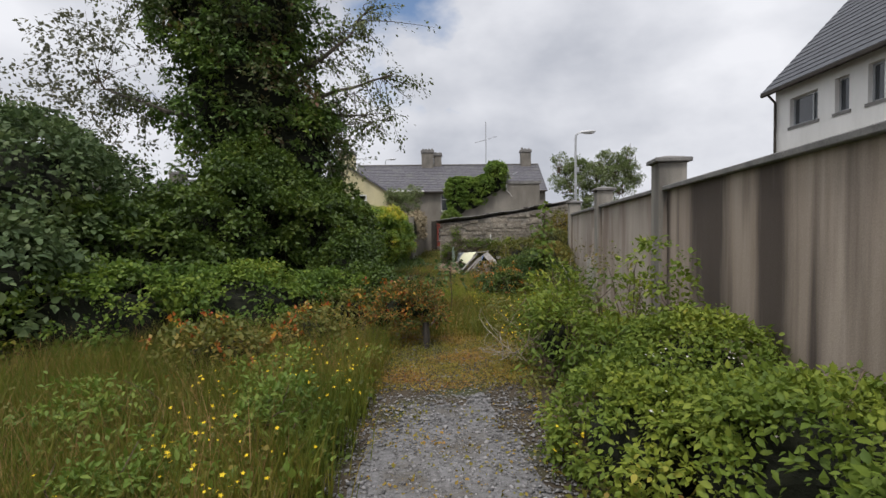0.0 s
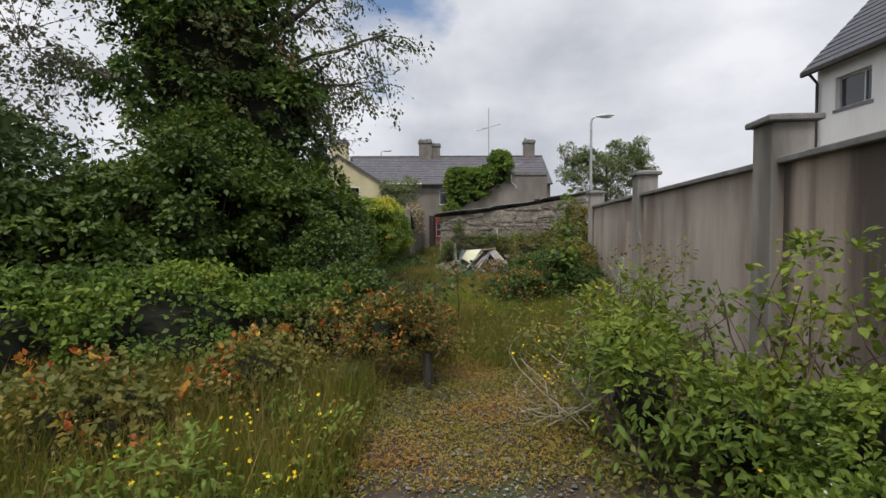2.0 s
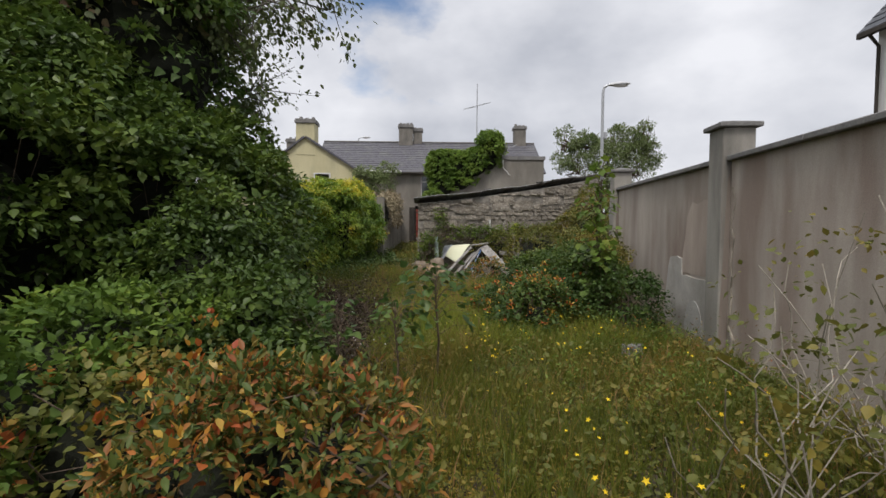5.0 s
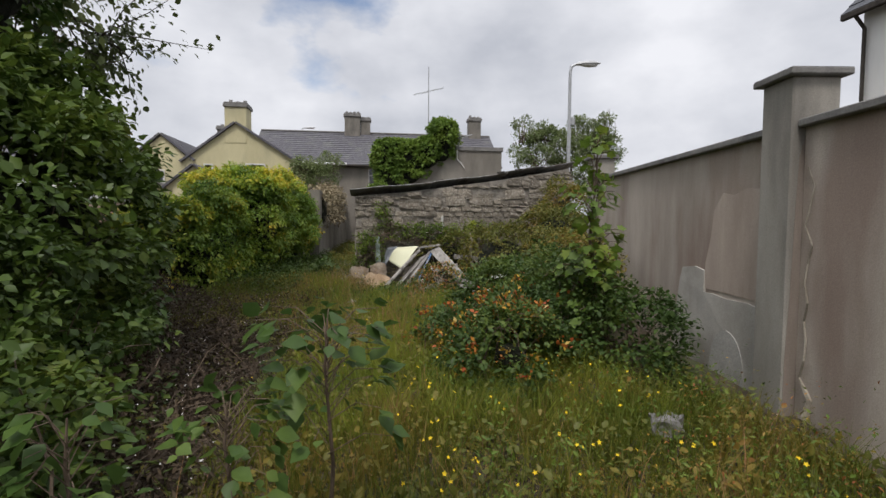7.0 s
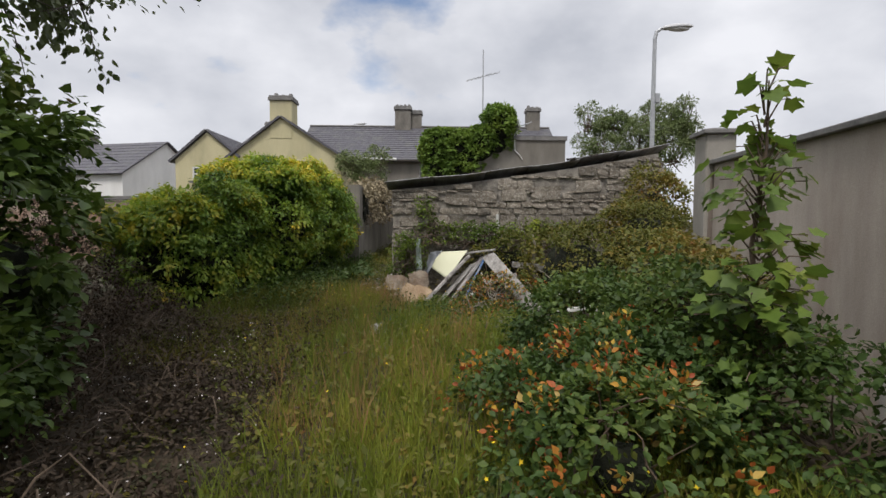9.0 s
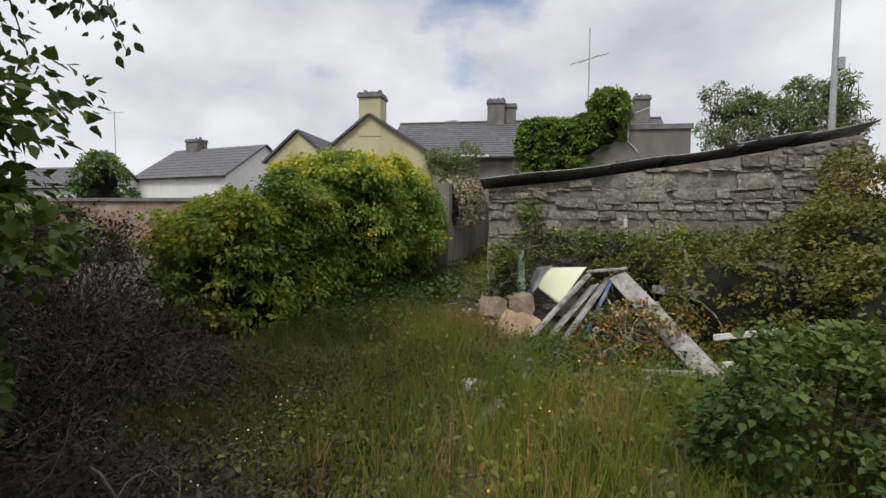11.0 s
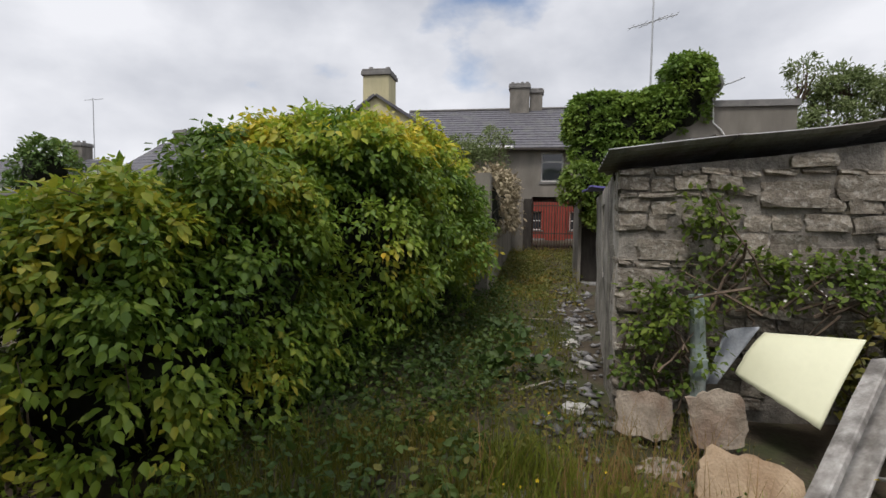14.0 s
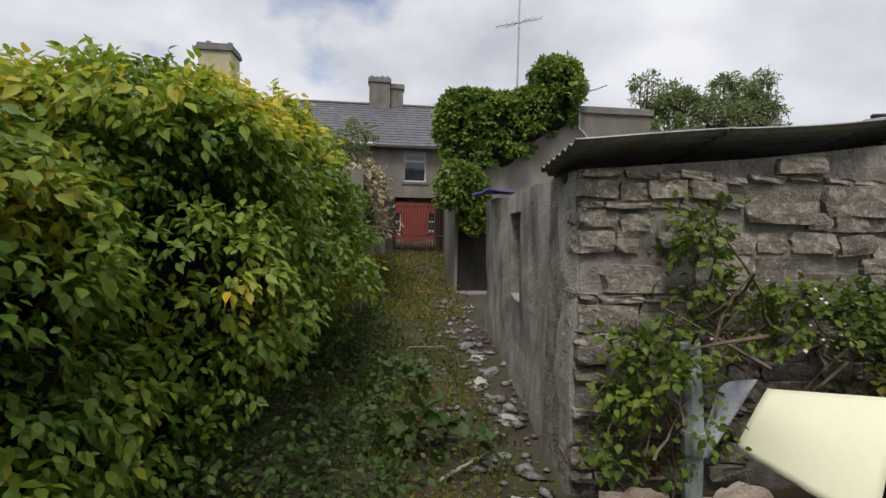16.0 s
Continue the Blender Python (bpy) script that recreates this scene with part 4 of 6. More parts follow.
for u0, u1, z0, z1 in wins:
    window(wh, u0, u1, z0, z1, 0.14, 0.97, M_WEST, STEEL)
    part("mullion", boxes(((u0 + u1) / 2 + 0.2 * (u1 - u0), (u0 + u1) / 2 + 0.2 * (u1 - u0) + 0.05, 0.13, 0.2, z0 + 0.06, z1 - 0.06), m=M_WEST), STEEL, wh)

# ---- street lamps ----
def street_lamp(at, height, reach, label):
    s = thing("street_lamp", label, "street lamp", at)
    part("pole", tube(bmesh.new(), [(0, 0, 0), (0, 0, 1.2), (0, 0, height - 0.15), (0.03, 0, height), (0.12, 0, height + 0.06)], [0.08, 0.055, 0.04, 0.038, 0.035], 9), STEEL, s)
    bm = bmesh.new()
    bmesh.ops.create_uvsphere(bm, u_segments=14, v_segments=8, radius=1.0)
    for v in bm.verts:
        v.co = Vector((v.co.x * reach / 2 + 0.1 + reach / 2, v.co.y * 0.11, (v.co.z * 0.085 if v.co.z > 0 else v.co.z * 0.03) + height + 0.06 + 0.06 * (v.co.x + 1) / 2))
    part("lamp_head", bm, LAMP_GREY, s)
    bm = bmesh.new()
    bmesh.ops.create_uvsphere(bm, u_segments=12, v_segments=6, radius=1.0)
    for v in bm.verts:
        v.co = Vector((v.co.x * reach * 0.34 + 0.1 + reach * 0.55, v.co.y * 0.085, v.co.z * 0.05 + height + 0.065))
    part("lens", bm, WHITE_PAINT, s)
    part("sensor_box", boxes((0.03, 0.13, -0.05, 0.05, height * 0.72, height * 0.72 + 0.2), bevel=0.01), STEEL, s)
    return s


street_lamp((5.27, 19.8, 0.1), 5.3, 0.72, "grey steel street lamp above the shed")
street_lamp((-5.2, 46.0, 0.1), 8.2, 0.9, "distant grey street lamp behind the terrace")

# ---- plants ----
OVAL = (np.array([(0, 0, 0), (0.25, 0.2, 0.05), (0.33, 0.5, 0.06), (0, 1, -0.12), (-0.33, 0.5, 0.06), (-0.25, 0.2, 0.05)], float), np.array([(0, 1, 2), (0, 2, 3), (0, 3, 4), (0, 4, 5)]))
BROAD = (OVAL[0] * (0.85, 1, 1), OVAL[1])
NARROW = (OVAL[0] * (0.62, 1, 1), OVAL[1])
LOBED = (np.array([(0, 0, 0), (0.42, 0.12, 0.06), (0.3, 0.45, 0.0), (0.22, 0.62, 0.05), (0, 1, -0.12), (-0.22, 0.62, 0.05), (-0.3, 0.45, 0.0), (-0.42, 0.12, 0.06)], float), np.array([(0, 1, 2), (0, 2, 3), (0, 3, 4), (0, 4, 5), (0, 5, 6), (0, 6, 7)]))
PALM = (np.array([(0, 0, 0), (0.46, 0.02, 0.05), (0.36, 0.28, 0), (0.58, 0.5, 0.0), (0.3, 0.62, 0), (0, 1, -0.1), (-0.3, 0.62, 0), (-0.58, 0.5, 0.0), (-0.36, 0.28, 0), (-0.46, 0.02, 0.05)], float), np.array([(0, 1, 2), (0, 2, 3), (0, 3, 4), (0, 4, 5), (0, 5, 6), (0, 6, 7), (0, 7, 8), (0, 8, 9)]))


def unit(a):
    return a / (np.linalg.norm(a, axis=-1, keepdims=True) + 1e-9)


def leaf_mesh(name, pos, out, size, shape, material, rng, droop=0.35, flat=0.6, parent=None, label=""):
    """Many separate leaves as one mesh: each grows along its own way and faces up and outwards."""
    base, tri = shape
    n = len(pos)
    way = unit(out * 0.8 + rng.normal(0, 0.42, (n, 3)) - np.array([0, 0, droop]))
    face = unit(np.array([0, 0, flat]) + out * 0.9 + rng.normal(0, 0.28, (n, 3)))
    face = unit(face - way * np.sum(face * way, 1, keepdims=True))
    side = np.cross(way, face)
    s = size * rng.uniform(0.42, 1.3, n)
    v = pos[:, None] + s[:, None, None] * (base[None, :, 0:1] * side[:, None] + base[None, :, 1:2] * way[:, None] + base[None, :, 2:3] * face[:, None])
    f = tri[None] + len(base) * np.arange(n)[:, None, None]
    return sheet(name, v.reshape(-1, 3), f.reshape(-1, 3), material, parent, label)


def wobble(p, k=1.0):
    return 0.5 * np.sin(2.3 * k * p[:, 0] + 1.1) * np.sin(2.7 * k * p[:, 1] + 0.4) + 0.5 * np.sin(3.1 * k * p[:, 2] + 1.9 * k * p[:, 0])


def on_blobs(blobs, clusters, each, spread, rng, depth=0.18, lowest=-0.55, rough=0.16):
    """Foliage in domed sprays over the outer shell of joined rounded masses: points and their outward ways."""
    b = np.array(blobs, float)
    split = 4 if clusters > 700 else 2
    clusters, each = max(clusters // split, 6), each * split
    area = (b[:, 3] * b[:, 4] + b[:, 4] * b[:, 5] + b[:, 3] * b[:, 5])
    k = rng.choice(len(b), clusters, p=area / area.sum())
    u = unit(rng.normal(0, 1, (clusters, 3)))
    u[:, 2] = np.where(u[:, 2] < lowest, -u[:, 2], u[:, 2])
    c, r = b[k, :3], b[k, 3:]
    p = c + u * r
    p = c + u * r * (1 + rough * wobble(p, 1.0) + 0.5 * rough * wobble(p, 2.9) - depth * rng.random(clusters) ** 1.5)[:, None]
    ok = np.ones(clusters, bool)
    for i, q in enumerate(b):
        ok &= (k == i) | (np.sum(((p - q[:3]) / q[3:]) ** 2, 1) > 0.72)
    p, o = p[ok], unit(u[ok] / r[ok])
    n = len(p)
    dome = unit(rng.normal(0, 0.75, (n, each, 3)) + 0.75 * o[:, None] + np.array([0, 0, 0.35]))
    reach = (1.9 * spread * rng.uniform(0.55, 1.35, n))[:, None, None] * rng.uniform(0.45, 1.1, (n, each, 1))
    pos = (p[:, None] + dome * reach * np.array([1.1, 1.1, 0.75])).reshape(-1, 3)
    out = dome.reshape(-1, 3)
    ok = pos[:, 2] > ground_height(pos[:, 0], pos[:, 1]) + 0.03
    return pos[ok], out[ok]


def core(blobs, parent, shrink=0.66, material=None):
    """Near-black solids inside a bush, mass by mass, the inner shade in their colour."""
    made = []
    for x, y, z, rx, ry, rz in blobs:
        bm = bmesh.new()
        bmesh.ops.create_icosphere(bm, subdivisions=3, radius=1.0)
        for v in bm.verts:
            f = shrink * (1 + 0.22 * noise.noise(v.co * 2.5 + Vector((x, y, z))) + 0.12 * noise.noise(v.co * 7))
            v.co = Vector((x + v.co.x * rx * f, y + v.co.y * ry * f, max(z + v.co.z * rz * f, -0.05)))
        made.append(part("inner_shade_mass", bm, material or CORE, parent, "near-black mass, inner shade in its colour"))
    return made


def bush(name, label, blobs, clusters, each, spread, size, shape, material, seed, category="bush", twigs=0, twig_material=None, heart=0.66, thick=0.01, droop=0.35, accent=0, **kw):
    r = np.random.default_rng(seed)
    b = np.array(blobs, float)
    t = thing(name, label, category, (b[0, 0], b[0, 1], float(ground_height(b[0, 0], b[0, 1]))))
    back = Matrix.Translation(-t.matrix_basis.translation)
    pos, out = on_blobs(blobs, clusters, each, spread, r, **kw)
    made = [leaf_mesh("foliage", pos, out, size, shape, material, r, droop, parent=t)]
    if accent:
        pick = r.integers(0, len(pos), accent)
        where = (pos[pick][:, None] + out[pick][:, None] * 0.03 + r.normal(0, 0.03, (accent, 13, 3))).reshape(-1, 3)
        made.append(tagged(leaf_mesh("flame_leaves", where, np.repeat(out[pick], 13, 0), size * 0.9, OVAL, FLAME, r, -0.2, parent=t, label="orange and yellow leaf tufts"), kind="stuff"))
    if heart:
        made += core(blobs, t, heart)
    if twigs:
        bm = bmesh.new()
        for i in range(twigs):
            q = b[r.integers(len(b))]
            u = unit(r.normal(0, 1, 3) + np.array([0, 0, 0.4]))
            s = np.array([q[0] + r.normal(0, 0.15), q[1] + r.normal(0, 0.15), max(0.05, q[2] - 0.6 * q[5])])
            e = q[:3] + u * q[3:] * r.uniform(0.85, 1.2)
            tube(bm, bent(s, e, 0.12, 6, r), np.linspace(thick, 0.0025, 6), 4)
        made.append(tagged(part("twig_growth", bm, twig_material or BROWN_TWIG, t), kind="stuff"))
    for o in made:
        o.matrix_parent_inverse = back
    return t


def blades(name, label, px, py, height, lean, width, material, rng, kind="stuff", category="grass"):
    """Grass: each blade a bent tapering strip."""
    n = len(px)
    h = height * rng.uniform(0.45, 1.15, n)
    a, d = rng.uniform(0, 6.28, n), rng.uniform(0, 6.28, n)
    w = width * rng.uniform(0.6, 1.3, n)
    side = np.stack([np.cos(a), np.sin(a), np.zeros(n)], -1) * w[:, None]
    off = np.stack([np.cos(d), np.sin(d), np.zeros(n)], -1) * (lean * h * rng.uniform(0.2, 1.2, n))[:, None]
    root = np.stack([px, py, ground_height(px, py) - 0.01], -1)
    up = np.array([0, 0, 1.0])
    mid = root + off * 0.3 + up * (0.55 * h)[:, None]
    tip = root + off + up * h[:, None]
    v = np.stack([root - side, root + side, mid - side * 0.75, mid + side * 0.75, tip], 1)
    f = np.array([(0, 1, 3), (0, 3, 2), (2, 3, 4)])[None] + 5 * np.arange(n)[:, None, None]
    return tagged(sheet(name, v.reshape(-1, 3), f.reshape(-1, 3), material), label, category, kind=kind)


def scatter(rng, n, x0, x1, y0, y1, keep=None):
    x, y = rng.uniform(x0, x1, n), rng.uniform(y0, y1, n)
    if keep is not None:
        k = keep(x, y)
        x, y = x[k], y[k]
    return x, y


def tufts(rng, n, each, spread, *area, keep=None):
    x, y = scatter(rng, n, *area, keep=keep)
    return (np.repeat(x, each) + rng.normal(0, spread, len(x) * each)), (np.repeat(y, each) + rng.normal(0, spread, len(y) * each))


def wall_x(y):
    return 2.24 + 0.124 * (y - 2.47)


def open_ground(x, y):
    return ~((abs(x - 0.03) < 0.68) & (y < 4.7)) & (x < wall_x(y) - 0.05) & ~((y > 17.3) & (x > -0.25))


def beyond_shed(x, y):
    return (x < 0.06 + 0.105 * (y - 20.5)) & (x < 1.3)


def short_of_heap(x, y):
    return open_ground(x, y) & ((x > -0.5) | (y > 13.0)) & ~((x > -0.1) & (y > 14.6))


# leaning tree clad in ivy, with an airy crown on its far limbs
tree = thing("ivy_clad_tree", "tall tree smothered in dark ivy with airy upper limbs", "tree", (-5.0, 12.6, 0))
tree_back = Matrix.Translation((5.0, -12.6, 0))
r = np.random.default_rng(31)
trunk = part("trunk", tube(bmesh.new(), [(-5.0, 12.6, -0.1), (-4.9, 12.5, 2.0), (-4.6, 12.5, 4.5), (-4.7, 12.4, 7.0), (-4.5, 12.3, 9.5)], [0.32, 0.27, 0.2, 0.14, 0.05], 10), BARK, tree)
trunk.matrix_parent_inverse = tree_back
limbs = [((-4.7, 12.5, 4.0), (-1.1, 11.8, 5.3)), ((-4.6, 12.5, 4.8), (-1.6, 11.9, 6.9)), ((-4.7, 12.4, 5.6), (-2.6, 12.2, 9.0)), ((-4.8, 12.5, 3.4), (-1.8, 12.0, 4.4)), ((-4.8, 12.5, 5.0), (-8.6, 11.8, 8.6)), ((-4.8, 12.5, 4.0), (-8.3, 12.4, 5.2)), ((-4.7, 12.4, 7.0), (-6.0, 12.0, 10.5)), ((-4.8, 12.6, 3.9), (-2.9, 14.2, 3.6)), ((-4.7, 12.6, 4.6), (-2.8, 13.6, 4.6))]
air_p, air_o = [], []
for s, e in limbs:
    pts = bent(s, e, 0.35, 9, r)
    o = part("limb", tube(bmesh.new(), pts, np.linspace(0.09, 0.015, 9), 6), BARK, tree)
    o.matrix_parent_inverse = tree_back
    bm = bmesh.new()
    for k in range(34):
        q = pts[0] + (pts[-1] - pts[0]) * r.uniform(0.35, 1.0)
        end = q + np.array([0.55 if e[0] > -5 else -0.55, 0, -0.28]) * r.uniform(0.3, 1.3) + r.normal(0, 0.42, 3)
        line = bent(q, end, 0.08, 5, r)
        tube(bm, line, np.linspace(0.013, 0.003, 5), 4)
        m = r.integers(32, 60)
        w = r.uniform(0.25, 1.05, m)[:, None]
        air_p.append(q + (end - q) * w + r.normal(0, 0.085, (m, 3)))
        air_o.append(np.repeat(unit(end - q)[None], m, 0))
    o = tagged(part("side_growth", bm, BARK, tree), kind="stuff")
    o.matrix_parent_inverse = tree_back
o = leaf_mesh("airy_crown", np.concatenate(air_p), np.concatenate(air_o), 0.085, OVAL, AIRY, r, 0.5, 0.5, tree, "small grey-green leaves")
o.matrix_parent_inverse = tree_back
ivy_blobs = [(-4.9, 12.5, 2.2, 2.0, 1.8, 2.2), (-4.7, 12.3, 4.6, 1.9, 1.7, 1.9), (-4.8, 12.2, 6.6, 1.8, 1.6, 1.8), (-4.5, 12.1, 8.4, 1.5, 1.4, 1.6), (-3.6, 12.0, 3.4, 1.2, 1.2, 1.1), (-6.0, 12.2, 7.6, 1.1, 1.1, 1.3)]
p, q = on_blobs(ivy_blobs, 3300, 15, 0.17, r, 0.3, -0.7, 0.22)
o = leaf_mesh("ivy", p, q, 0.105, LOBED, IVY, r, 0.4, 0.5, tree, "dense dark green ivy")
o.matrix_parent_inverse = tree_back
p, q = on_blobs([(-4.0, 11.6, 4.4, 1.1, 0.9, 1.2), (-4.3, 11.5, 6.2, 1.0, 0.9, 1.2), (-5.6, 11.4, 6.8, 0.8, 0.8, 1.0)], 420, 14, 0.17, r, 0.4, -0.7, 0.3)
o = leaf_mesh("browned_ivy", p, q, 0.11, OVAL, IVY_BROWN, r, 0.4, 0.5, tree, "browned patches of ivy")
o.matrix_parent_inverse = tree_back
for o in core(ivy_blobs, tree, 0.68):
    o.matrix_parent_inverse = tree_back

# bushes along the west side
bush("ivy_thicket", "dense dark green thicket under an ivy-clad tree", [(-3.0, 11.2, 1.05, 1.35, 1.5, 1.5), (-2.5, 12.0, 0.95, 0.85, 1.0, 1.2), (-4.2, 9.6, 1.2, 1.5, 1.5, 1.5), (-4.0, 10.9, 2.2, 1.2, 1.2, 1.2), (-5.2, 8.2, 0.8, 1.3, 1.5, 1.15)], 7600, 13, 0.11, 0.085, OVAL, BUSH, 41, twigs=160, heart=0.58, rough=0.3, depth=0.3)
bush("elder_thicket", "tall shaded shrub thicket with grey-green leaves", [(-6.6, 7.6, 1.6, 1.6, 2.0, 1.9), (-7.6, 9.4, 1.9, 1.6, 1.8, 2.0), (-6.0, 9.9, 1.1, 1.3, 1.4, 1.0), (-5.6, 5.6, 0.8, 1.2, 1.4, 1.0), (-7.4, 5.2, 1.4, 1.4, 1.6, 1.6)], 4400, 12, 0.15, 0.1, OVAL, ELDER, 42, twigs=40)
st = bush("silver_willow", "airy silvery-leaved tree at the lane side", [(-8.4, 11.4, 4.0, 1.6, 1.4, 1.5), (-7.5, 11.0, 5.4, 1.0, 1.0, 0.9), (-9.2, 10.5, 2.8, 1.4, 1.4, 1.4)], 420, 12, 0.2, 0.1, OVAL, SILVER, 43, category="tree", twigs=40, heart=0, depth=0.6)
bush("bramble_bank", "bank of light green bramble before the thicket", [(-3.0, 7.4, 0.35, 1.2, 1.2, 0.75), (-4.4, 6.3, 0.35, 1.2, 1.2, 0.75), (-2.0, 8.6, 0.3, 0.8, 1.0, 0.65), (-5.8, 4.9, 0.4, 1.1, 1.3, 0.8)], 2600, 12, 0.09, 0.062, OVAL, BANK, 44, twigs=50)
bush("bramble_bank", "low bramble with yellowing leaves and red stems", [(-1.7, 6.3, 0.15, 0.5, 0.7, 0.42), (-2.4, 5.3, 0.15, 0.6, 0.7, 0.4), (-1.5, 8.0, 0.2, 0.5, 0.8, 0.45)], 620, 11, 0.1, 0.055, OVAL, WEED, 45, twigs=30, accent=64)
bush("broad_leaved_sapling", "low sapling with large round green leaves", [(-1.15, 9.3, 0.3, 0.45, 0.5, 0.5), (-1.5, 10.4, 0.35, 0.5, 0.6, 0.5)], 260, 9, 0.1, 0.062, OVAL, SCRUB, 46, twigs=40, heart=0, depth=0.9)
bush("shaded_scrub", "dark leafy scrub at the foot of the thicket", [(-1.5, 9.3, 0.45, 0.6, 0.8, 0.55), (-1.1, 8.6, 0.2, 0.45, 0.5, 0.36), (-2.0, 9.9, 0.7, 0.7, 0.8, 0.8), (-1.9, 8.6, 0.3, 0.6, 0.6, 0.5), (-2.1, 11.4, 0.5, 0.6, 0.8, 0.6)], 2600, 11, 0.1, 0.06, OVAL, BUSH, 246, twigs=50, heart=0.5, depth=0.5)
bush("autumn_shrub", "small rounded shrub with orange and red leaves", [(-0.62, 6.98, 0.48, 0.4, 0.38, 0.3), (-0.32, 6.92, 0.5, 0.3, 0.32, 0.26), (-0.88, 7.1, 0.36, 0.28, 0.3, 0.24)], 900, 13, 0.055, 0.046, NARROW, RUSSET, 47, category="shrub", twigs=40, heart=0.5, rough=0.35, depth=0.45, accent=24, droop=0.0)
post = part("stump", roughen(tube(bmesh.new(), [(0, 0, -0.05), (0.01, 0, 0.15), (0, 0.01, 0.36)], [0.055, 0.05, 0.045], 8), 0.008, 8), DARK_TIMBER)
post.matrix_basis = pose(-0.24, 6.66, 0)
tagged(post, "short dark wooden stump on the gravel", "stump")



def leafy_shoot(at, height, reach, count, size, seed):
    """A young plant: a bent stem, side stalks and broad leaves held nearly flat."""
    r = np.random.default_rng(seed)
    t = thing("leafy_shoot", "young shoot with broad round green leaves", "sapling", (at[0], at[1], float(ground_height(at[0], at[1])) - 0.01), group="broad-leaved shoots beside the path")
    part("stem", tube(bmesh.new(), [(0, 0, 0), (0.02, 0.01, height * 0.4), (-0.01, 0.0, height * 0.8), (0, 0, height)], [0.011, 0.009, 0.006, 0.003], 6), BROWN_TWIG, t)
    bm = bmesh.new()
    pos, out = [], []
    for k in range(count):
        z = height * (0.45 + 0.55 * math.sqrt((k + 0.5) / count))
        a = 2.4 * k + r.normal(0, 0.3)
        e = np.array([math.cos(a), math.sin(a), 0]) * reach * r.uniform(0.35, 1.0) + np.array([0, 0, z + 0.04])
        tube(bm, [(0, 0, z - 0.06), e * (0.55, 0.55, 1.0), e], [0.0025, 0.002, 0.0015], 4)
        for _ in range(3):
            pos.append(e + r.normal(0, 0.025, 3))
            out.append((math.cos(a), math.sin(a), 0.0))
    tagged(part("stalks", bm, BROWN_TWIG, t), kind="stuff")
    tagged(leaf_mesh("foliage", np.array(pos), np.array(out), size, BROADEST, SHOOT, r, 0.25, 1.2, t), kind="stuff")
    return t


BROADEST = (OVAL[0] * (1.25, 1, 1), OVAL[1])
leafy_shoot((0.14, 9.25), 0.98, 0.28, 44, 0.08, 141)
leafy_shoot((-0.18, 9.05), 0.75, 0.24, 30, 0.072, 142)
leafy_shoot((-0.6, 8.9), 0.8, 0.2, 18, 0.075, 143)

# the long hedge beside the lane
hedge_blobs = [(-3.0, 16.4, 0.72, 0.72, 0.75, 0.92), (-2.9, 17.2, 0.92, 0.85, 0.9, 0.95), (-2.4, 18.5, 1.15, 0.85, 1.0, 1.2), (-2.2, 20.0, 1.2, 0.85, 1.2, 1.3), (-3.65, 17.1, 0.88, 0.7, 0.9, 0.88), (-3.1, 18.8, 1.25, 0.85, 1.1, 1.0), (-2.05, 21.5, 1.1, 0.7, 0.9, 1.2), (-2.8, 16.9, 0.35, 0.6, 0.7, 0.55), (-2.5, 18.1, 0.4, 0.55, 0.9, 0.6), (-2.4, 19.6, 0.4, 0.5, 0.9, 0.55)]
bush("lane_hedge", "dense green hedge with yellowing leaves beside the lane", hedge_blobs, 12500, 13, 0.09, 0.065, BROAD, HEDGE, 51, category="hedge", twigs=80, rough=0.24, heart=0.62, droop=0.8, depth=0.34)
# Yellowing sprays over the hedge tops, their extra brightness standing for top light.
bush("hedge_sprays", "yellow-green sprays on the hedge tops, top light in their colour", [(-2.4, 18.5, 2.06, 0.75, 0.85, 0.42), (-2.15, 19.7, 2.2, 0.7, 0.9, 0.4), (-3.0, 18.5, 2.06, 0.7, 0.7, 0.35), (-3.6, 17.0, 1.46, 0.55, 0.6, 0.36), (-3.1, 16.4, 1.36, 0.5, 0.45, 0.36), (-2.75, 17.3, 1.55, 0.5, 0.5, 0.3), (-2.1, 21.2, 2.05, 0.5, 0.8, 0.38), (-3.62, 16.2, 1.1, 0.35, 0.45, 0.5)], 2700, 12, 0.085, 0.078, BROAD, TOP_LIT_YELLOWING, 50, category="hedge", twigs=110, heart=0, droop=0.7, depth=0.5, lowest=-0.1)
bush("twiggy_thicket", "brown leafless twig thicket with sparse leaves", [(-3.5, 14.4, 0.4, 0.8, 0.9, 0.6), (-4.6, 13.9, 0.45, 1.0, 1.0, 0.65), (-4.5, 15.6, 0.7, 0.9, 1.0, 0.75), (-5.8, 15.4, 0.75, 1.2, 1.2, 0.8), (-2.9, 13.6, 0.25, 0.6, 0.6, 0.4)], 2400, 10, 0.12, 0.05, NARROW, SHADED_DEADSTEM, 52, twigs=700, heart=0, depth=0.7, thick=0.008)
bush("dead_bramble", "dead bramble stems, tree shade in their dark brown", [(-1.7, 10.6, 0.12, 0.7, 1.1, 0.34), (-2.2, 12.4, 0.15, 0.8, 1.0, 0.4), (-1.2, 12.4, 0.08, 0.5, 1.0, 0.24), (-2.4, 14.2, 0.12, 0.6, 0.8, 0.36), (-3.2, 15.4, 0.12, 0.6, 0.6, 0.4), (-0.8, 10.6, 0.06, 0.4, 0.9, 0.22)], 1500, 12, 0.1, 0.045, NARROW, SHADED_DEADSTEM, 152, twigs=320, heart=0, depth=0.7, thick=0.006)
